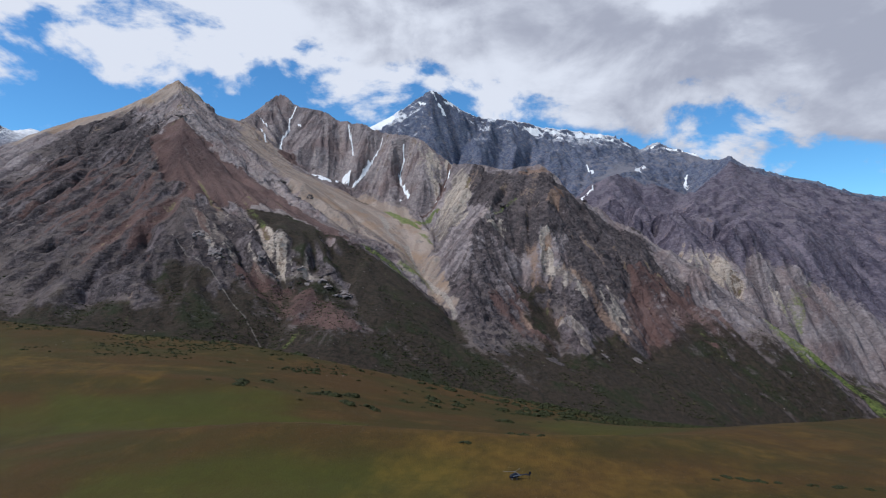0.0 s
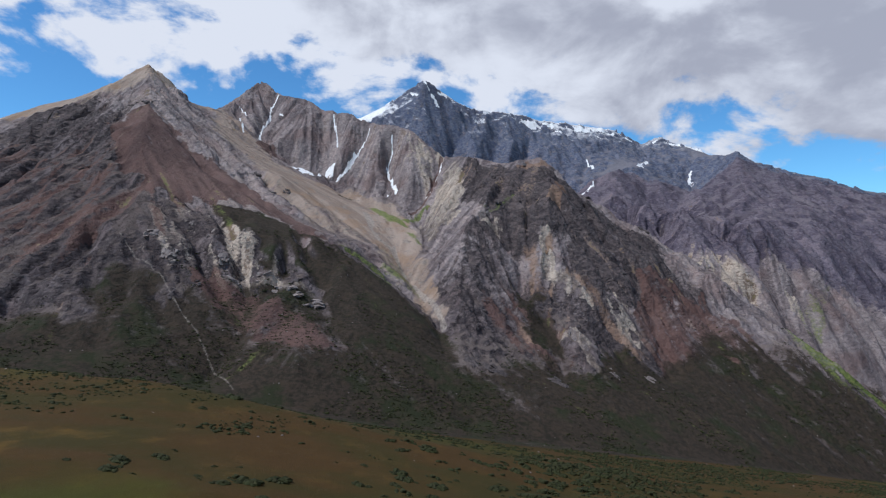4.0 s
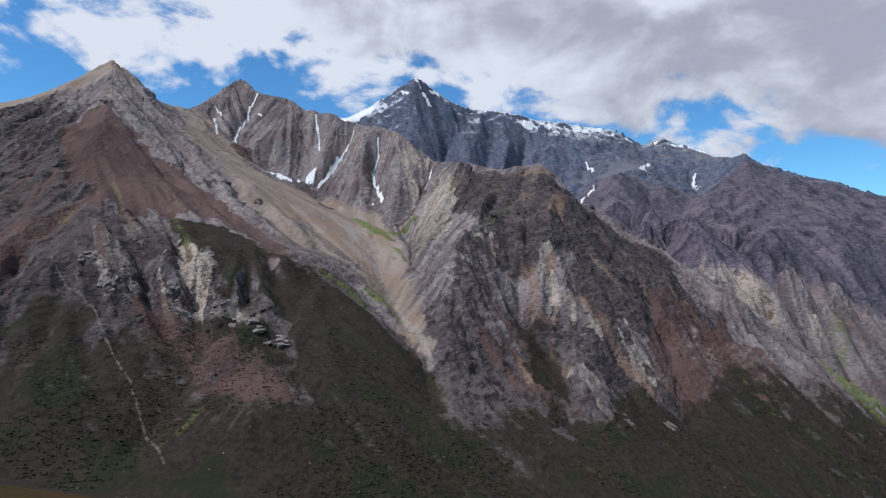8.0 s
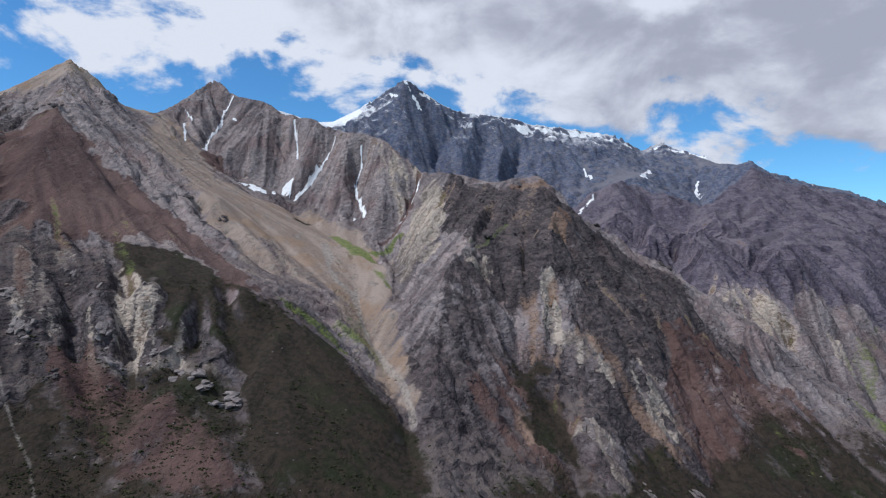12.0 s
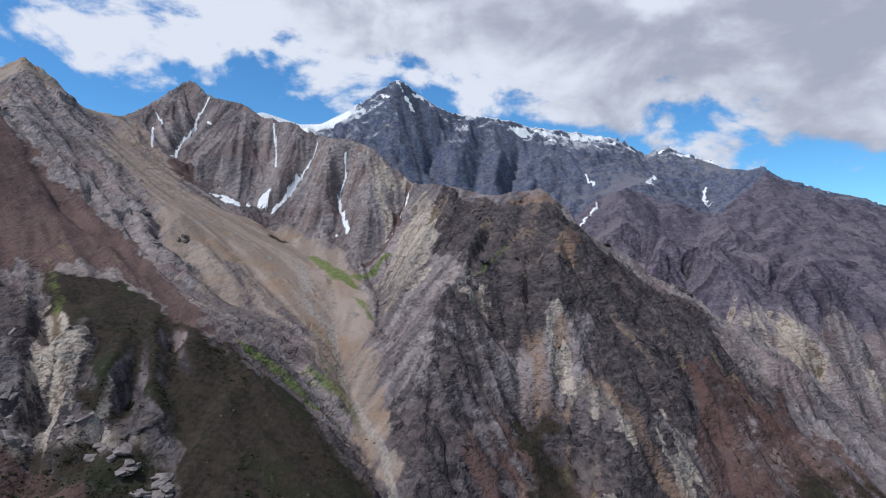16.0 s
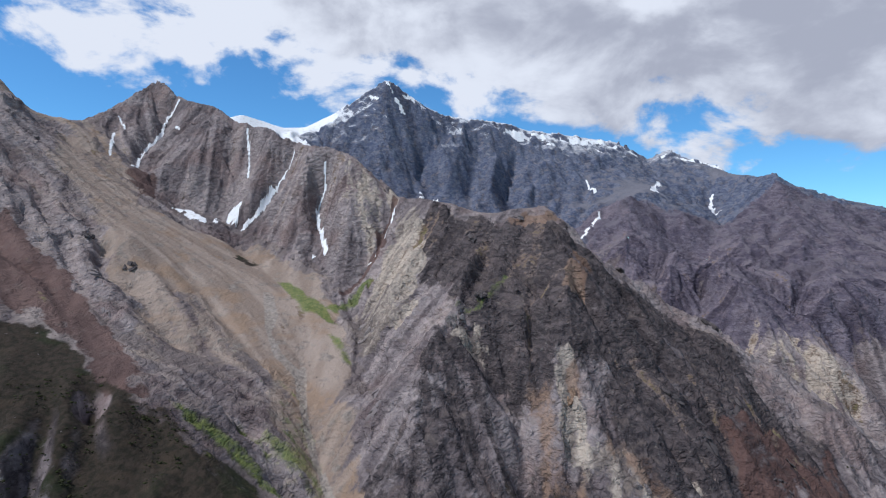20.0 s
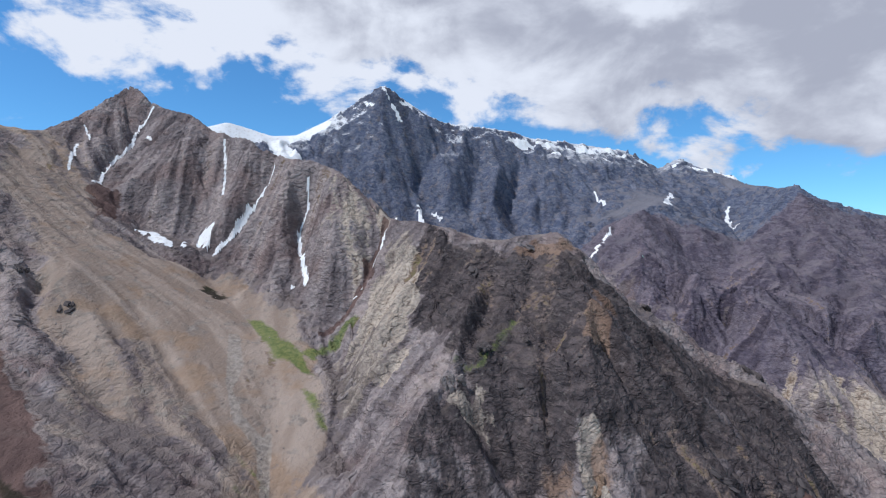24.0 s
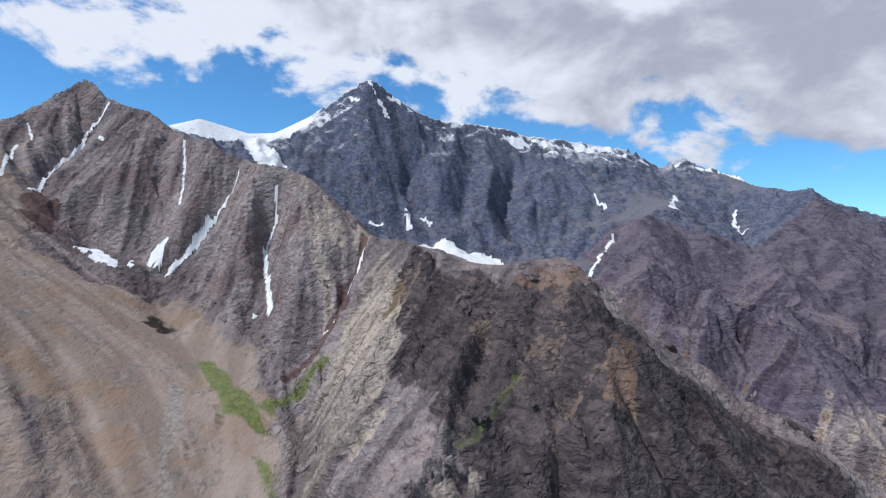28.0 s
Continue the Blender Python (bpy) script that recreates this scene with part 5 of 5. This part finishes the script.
def crags(many, seed):
    r = random.Random(seed)
    stocks = {key: slab_stock(mat, seed + i) for i, (key, mat) in enumerate((("pale", PALE_STONE), ("dark", DARK_STONE), ("red", BROWN_STONE), ("rock", GREY_STONE)))}
    labels = {"pale": PALE_LABEL, "dark": DARK_LABEL, "red": "red-brown rock rib breaking out of the slope", "rock": "grey jagged rock rib on the mountain flank"}
    dice = np.random.default_rng(seed)
    x, y = dice.uniform(-900, 900, 9000), dice.uniform(1020, 2080, 9000)
    k, z = kinds(x, y)
    high = on_worn(CUT, x, y)
    ex = (kinds(x + 6, y)[1] - kinds(x - 6, y)[1]) / 12
    ey = (kinds(x, y + 6)[1] - kinds(x, y - 6)[1]) / 12
    taken = []
    for i in range(len(x)):
        if k["rock"][i] < 0.6 or high[i] < 2.5 or np.hypot(ex[i], ey[i]) < 0.5 or len(taken) >= many:
            continue
        if any((x[i] - a) ** 2 + (y[i] - b) ** 2 < 26 ** 2 for a, b in taken):
            continue
        taken.append((x[i], y[i]))
        # dark stone follows the mask that also carries cloud shadow
        kind = "pale" if k["pale"][i] > 0.45 else "dark" if k["dark"][i] > 0.45 else "red" if k["red"][i] > 0.35 else "rock"
        base = tagged(new("rock_outcrop"), labels[kind], "rock", "rock outcrops")
        base.matrix_basis = pose(x[i], y[i], z[i])
        normal = Vector((-ex[i], -ey[i], 1)).normalized()
        down = (Vector((-ex[i], -ey[i], 0)) - normal * Vector((-ex[i], -ey[i], 0)).dot(normal)).normalized()
        turn = Matrix((down, normal.cross(down), normal)).transposed().to_4x4()
        size = r.uniform(11, 25)
        for _ in range(r.randint(3, 6)):
            ob = new("slab", r.choice(stocks[kind]))
            ob.parent = base
            s = size * r.uniform(0.5, 1.0)
            along, side = r.uniform(-0.8, 0.8) * size, r.uniform(-0.35, 0.35) * size
            ob.matrix_basis = turn @ pose(along, side, -0.05 * s, r.uniform(-18, 18), r.uniform(-22, 8), r.uniform(-30, 30)) @ Matrix.Diagonal((s, s * r.uniform(0.6, 1.0), s * r.uniform(0.4, 0.7), 1))


crags(120, 900)


# ---- low juniper bushes ----
def bush_mesh(rng, clumps, radius, flat):
    """A sprawling mat of many small leafy tufts."""
    bm = bmesh.new()
    for _ in range(clumps):
        r, a = radius * math.sqrt(rng.random()), rng.uniform(0, 6.283)
        size = rng.uniform(0.16, 0.34) * radius * (1.15 - 0.55 * r / radius)
        top = flat * radius * (1 - (r / radius) ** 2) * rng.uniform(0.5, 1.0)
        m = Matrix.LocRotScale((r * math.cos(a), r * math.sin(a) * 0.6, top * 0.7), Euler((rng.uniform(-0.4, 0.4), rng.uniform(-0.4, 0.4), rng.uniform(0, 6))), (size, size, size * rng.uniform(0.7, 1.1)))
        made = bmesh.ops.create_icosphere(bm, subdivisions=1, radius=1.0, matrix=m)
        for v in made["verts"]:
            v.co += Vector((rng.uniform(-1, 1), rng.uniform(-1, 1), rng.uniform(-1, 1))) * size * 0.28
    return bm


rng = random.Random(21)
bush_kinds = []
for i in range(5):
    mesh = bpy.data.meshes.new("juniper_bush")
    bm = bush_mesh(rng, 26 + 5 * i, 1.0, 0.42)
    bm.to_mesh(mesh)
    bm.free()
    mesh.materials.append(JUNIPER)
    bush_kinds.append(mesh)


def place_bush(x, y, size):
    ob = new("juniper_bush", rng.choice(bush_kinds))
    z = float(height_at(x, y)[0])
    ob.matrix_basis = pose(x, y, z - 0.12 * size, 0, 0, rng.uniform(-35, 25)) @ Matrix.Diagonal((size * rng.uniform(1.0, 1.6), size * rng.uniform(0.8, 1.1), size * 1.05, 1))
    tagged(ob, "low dark green juniper bush on dry pasture", "bush", "bushes on the pasture")


belts = (((-190, 452), (-80, 458), (31, 484)), ((-20, 470), (60, 510), (110, 550), (170, 580)), ((90, 560), (170, 610), (270, 640)), ((-330, 634), (-233, 629), (-100, 600)), ((-60, 595), (40, 600), (140, 610)), ((40, 565), (120, 592), (220, 670)))
spread = (26, 34, 36, 26, 34, 40)
count = (26, 60, 64, 30, 34, 50)
for points, wide, many in zip(belts, spread, count):
    p = np.array(points, float)
    for _ in range(many):
        i = rng.randrange(len(p) - 1)
        q = p[i] + (p[i + 1] - p[i]) * rng.random()
        place_bush(q[0] + rng.gauss(0, wide), q[1] + rng.gauss(0, wide * 0.7), rng.choice((1.6, 2.0, 2.6, 3.4, 4.4, 5.6, 7.0)))
for x, y, size in ((10, 262, 2.2), (-50, 292, 1.6), (-38, 290, 1.5), (-30, 288, 1.4), (32, 275, 2.2), (38, 272, 2.4), (46, 270, 1.8), (300, 420, 2.8), (296, 424, 2.2), (118, 240, 2.2), (124, 238, 2.6), (130, 237, 2.4), (137, 236, 2.0), (112, 237, 1.6), (150, 234, 2.0), (160, 233, 2.2), (172, 232, 1.8), (-105, 421, 1.9)):
    place_bush(x, y, size)


def scatter(name, label, category, templates, mat, tries, keep, sizes, seed, sink, power=3.0, swing=3.14, long=1.0):
    """One joined sheet of many small alike pieces, strewn over the slopes."""
    dice = np.random.default_rng(seed)
    x, y = dice.uniform(-1000, 980, tries), dice.uniform(530, 2100, tries)
    k, z = kinds(x, y)
    slope = on(SLOPE, x, y)
    ok = dice.random(tries) < keep(k, x, y, z, slope)
    x, y, z = x[ok], y[ok], z[ok]
    verts, faces, start = [], [], 0
    for i in range(len(x)):
        v, f = templates[i % len(templates)]
        size = sizes[0] + (sizes[1] - sizes[0]) * dice.random() ** power
        a = dice.uniform(-swing, swing)
        c, s = math.cos(a) * size, math.sin(a) * size
        verts.append(np.stack([x[i] + v[:, 0] * c * long - v[:, 1] * s, y[i] + v[:, 0] * s * long + v[:, 1] * c, z[i] + (v[:, 2] - sink) * size], 1))
        faces.append(f + start)
        start += len(v)
    return tagged(sheet(name, np.concatenate(verts), np.concatenate(faces), {}, mat), label, category, kind="stuff")


def template(bm):
    bmesh.ops.triangulate(bm, faces=bm.faces[:])
    v = np.array([q.co for q in bm.verts])
    bm.verts.index_update()
    f = np.array([[q.index for q in face.verts] for face in bm.faces])
    bm.free()
    return v, f


def chip(r):
    bm = bmesh.new()
    for _ in range(11):
        v = Vector((r.gauss(0, 1), r.gauss(0, 1), r.gauss(0, 1))).normalized()
        bm.verts.new((v.x, v.y * 0.75, v.z * 0.6))
    made = bmesh.ops.convex_hull(bm, input=bm.verts)
    bmesh.ops.delete(bm, geom=[g for g in made["geom_interior"] if isinstance(g, bmesh.types.BMVert)], context="VERTS")
    return bm


scatter("juniper_scrub", "dark green juniper scrub strewn over the valley slopes", "scrub", [template(bush_mesh(rng, 4, 1.0, 0.42)) for _ in range(8)], JUNIPER, 150000,
        lambda k, x, y, z, slope: np.clip(0.6 * k["turf"] * (1 + (y < 1020)) * (z < 140) * (y < 1500) * smooth(-0.15, 0.25, fractal(x, y, 70, 3, 99)) + 0.4 * near(x, y, ((-400, 1150), (-300, 1110), (-150, 1030)), 55) * smooth(-0.2, 0.2, fractal(x, y, 40, 2, 98))
                                            + 0.13 * k["meadow"] * (y > 530) * (x > -80) * (x < 420) * smooth(-0.1, 0.3, fractal(x, y, 50, 2, 88)), 0, 1) * (slope < 1.3), (1.2, 4.2), 5, 0.1, 1.4, 0.7, 1.9)
scatter("boulders", "grey and buff boulders strewn over scree", "boulders", [template(chip(rng)) for _ in range(8)], PALE_STONE, 26000,
        lambda k, x, y, z, slope: np.clip(0.22 * k["scree"] + 0.25 * k["wash"] + 0.05 * k["red"] + 0.05 * k["turf"], 0, 1), (0.35, 2.2), 6, 0.15)


# ---- helicopter parked on the pasture ----
HULL = plain("dark_blue_paint", (0.018, 0.024, 0.042), 0.25, 0.0, 0.1)
STRIPE = plain("silver_paint", (0.42, 0.46, 0.54), 0.35, 0.3, 0.08)
BLACK = plain("black_rubber", (0.012, 0.012, 0.013), 0.7)
STEEL = plain("grey_steel", (0.22, 0.23, 0.25), 0.4, 0.7)


def glass_material():
    mat, m, bsdf = material("tinted_canopy", 0.06)
    bsdf.inputs["Base Color"].default_value = (0.03, 0.04, 0.05, 1)
    bsdf.inputs["Transmission Weight"].default_value = 0.5
    bsdf.inputs["Specular IOR Level"].default_value = 0.6
    return mat


CANOPY = glass_material()


def loft(rings, sides=16):
    """A closed hull through rings of (x, centre z, half width, half height)."""
    bm = bmesh.new()
    loops = []
    for x, cz, w, h in rings:
        loops.append([bm.verts.new((x, w * math.cos(2 * math.pi * i / sides), cz + h * math.sin(2 * math.pi * i / sides))) for i in range(sides)])
    for a, b in zip(loops[:-1], loops[1:]):
        for i in range(sides):
            bm.faces.new((a[i], a[(i + 1) % sides], b[(i + 1) % sides], b[i]))
    bm.faces.new(loops[0][::-1])
    bm.faces.new(loops[-1])
    bmesh.ops.recalc_face_normals(bm, faces=bm.faces[:])
    for f in bm.faces:
        f.smooth = True
    return bm


def box(sx, sy, sz, bevel=0.02):
    bm = bmesh.new()
    bmesh.ops.create_cube(bm, size=1.0, matrix=Matrix.Diagonal((sx, sy, sz, 1)))
    bmesh.ops.bevel(bm, geom=bm.edges[:], offset=bevel, segments=2, affect="EDGES")
    return bm


def rod(a, b, r, sides=8):
    bm = bmesh.new()
    a, b = Vector(a), Vector(b)
    turn = (b - a).to_track_quat("Z", "Y").to_matrix().to_4x4()
    bmesh.ops.create_cone(bm, cap_ends=True, segments=sides, radius1=r, radius2=r, depth=(b - a).length, matrix=Matrix.Translation((a + b) / 2) @ turn)
    return bm


def helicopter(x, y, turn):
    base = tagged(new("helicopter"), "small dark blue helicopter with silver stripe parked on grass", "helicopter")
    z = float(height_at(x, y)[0])
    base.matrix_basis = pose(x, y, z + 0.02, 0, 0, turn)
    body = part("cabin", loft([(-2.15, 1.1, 0.08, 0.08), (-2.0, 1.12, 0.45, 0.38), (-1.5, 1.22, 0.75, 0.66), (-0.7, 1.32, 0.88, 0.82), (0.3, 1.4, 0.88, 0.85), (1.2, 1.5, 0.72, 0.7), (2.0, 1.62, 0.42, 0.45), (2.6, 1.7, 0.26, 0.28)]), HULL, base)
    part("windscreen", loft([(-2.02, 1.28, 0.34, 0.22), (-1.6, 1.42, 0.68, 0.5), (-1.0, 1.55, 0.83, 0.62), (-0.75, 1.6, 0.86, 0.6)]), CANOPY, body, "tinted glass windscreen")
    for side in (-1, 1):
        stripe = part("stripe", box(2.9, 0.05, 0.26), STRIPE, body, "silver painted stripe")
        stripe.matrix_basis = pose(0.55, side * 0.83, 1.75, 0, -6, side * -6)
        pane = part("door_window", box(0.8, 0.05, 0.5), CANOPY, body, "tinted side window")
        pane.matrix_basis = pose(-0.35, side * 0.88, 1.62)
    cowl = part("engine_cowl", loft([(-0.6, 2.25, 0.25, 0.12), (-0.2, 2.3, 0.42, 0.28), (0.8, 2.25, 0.42, 0.32), (1.7, 2.05, 0.3, 0.26)]), HULL, base)
    part("exhaust", rod((1.6, 0, 2.1), (2.05, 0, 2.2), 0.13), BLACK, cowl)
    boom = part("tail_boom", loft([(2.2, 1.72, 0.26, 0.26), (4.0, 1.82, 0.18, 0.18), (6.0, 1.92, 0.12, 0.12)]), HULL, base)
    part("stabiliser", box(0.45, 1.9, 0.06), HULL, boom).matrix_basis = pose(4.9, 0, 1.9)
    fin = part("tail_fin", box(0.85, 0.1, 1.7, 0.04), HULL, base)
    fin.matrix_basis = pose(6.15, 0, 2.15, 0, 18, 0)
    hub = part("tail_rotor_hub", rod((6.1, 0.08, 1.95), (6.1, 0.3, 1.95), 0.08), STEEL, base)
    for a in (20, 200):
        part("tail_rotor_blade", box(0.85, 0.03, 0.12, 0.01), BLACK, hub).matrix_basis = pose(6.1 + 0.42 * math.cos(radians(a)), 0.26, 1.95 + 0.42 * math.sin(radians(a)), 0, -a, 0)
    part("rotor_mast", rod((0.1, 0, 2.45), (0.1, 0, 3.05), 0.09), STEEL, base)
    rotor = part("rotor_hub", rod((0.1, 0, 2.98), (0.1, 0, 3.12), 0.24, 12), STEEL, base)
    for a in (52, 172, 292):
        part("rotor_blade", box(4.3, 0.2, 0.05, 0.015), STEEL, rotor, "slim grey rotor blade").matrix_basis = pose(0.1 + 2.4 * math.cos(radians(a)), 2.4 * math.sin(radians(a)), 3.02, 0, 1.5, a)
    for side in (-1, 1):
        skid = part("skid", rod((-1.9, side * 1.05, 0.08), (1.6, side * 1.05, 0.08), 0.06), BLACK, base)
        part("skid_tip", rod((-1.9, side * 1.05, 0.08), (-2.25, side * 1.05, 0.32), 0.06), BLACK, skid)
        for sx in (-1.0, 0.8):
            part("skid_strut", rod((sx, side * 1.05, 0.08), (sx, side * 0.5, 0.75), 0.05), STEEL, base)


helicopter(28.8, 232, 3)
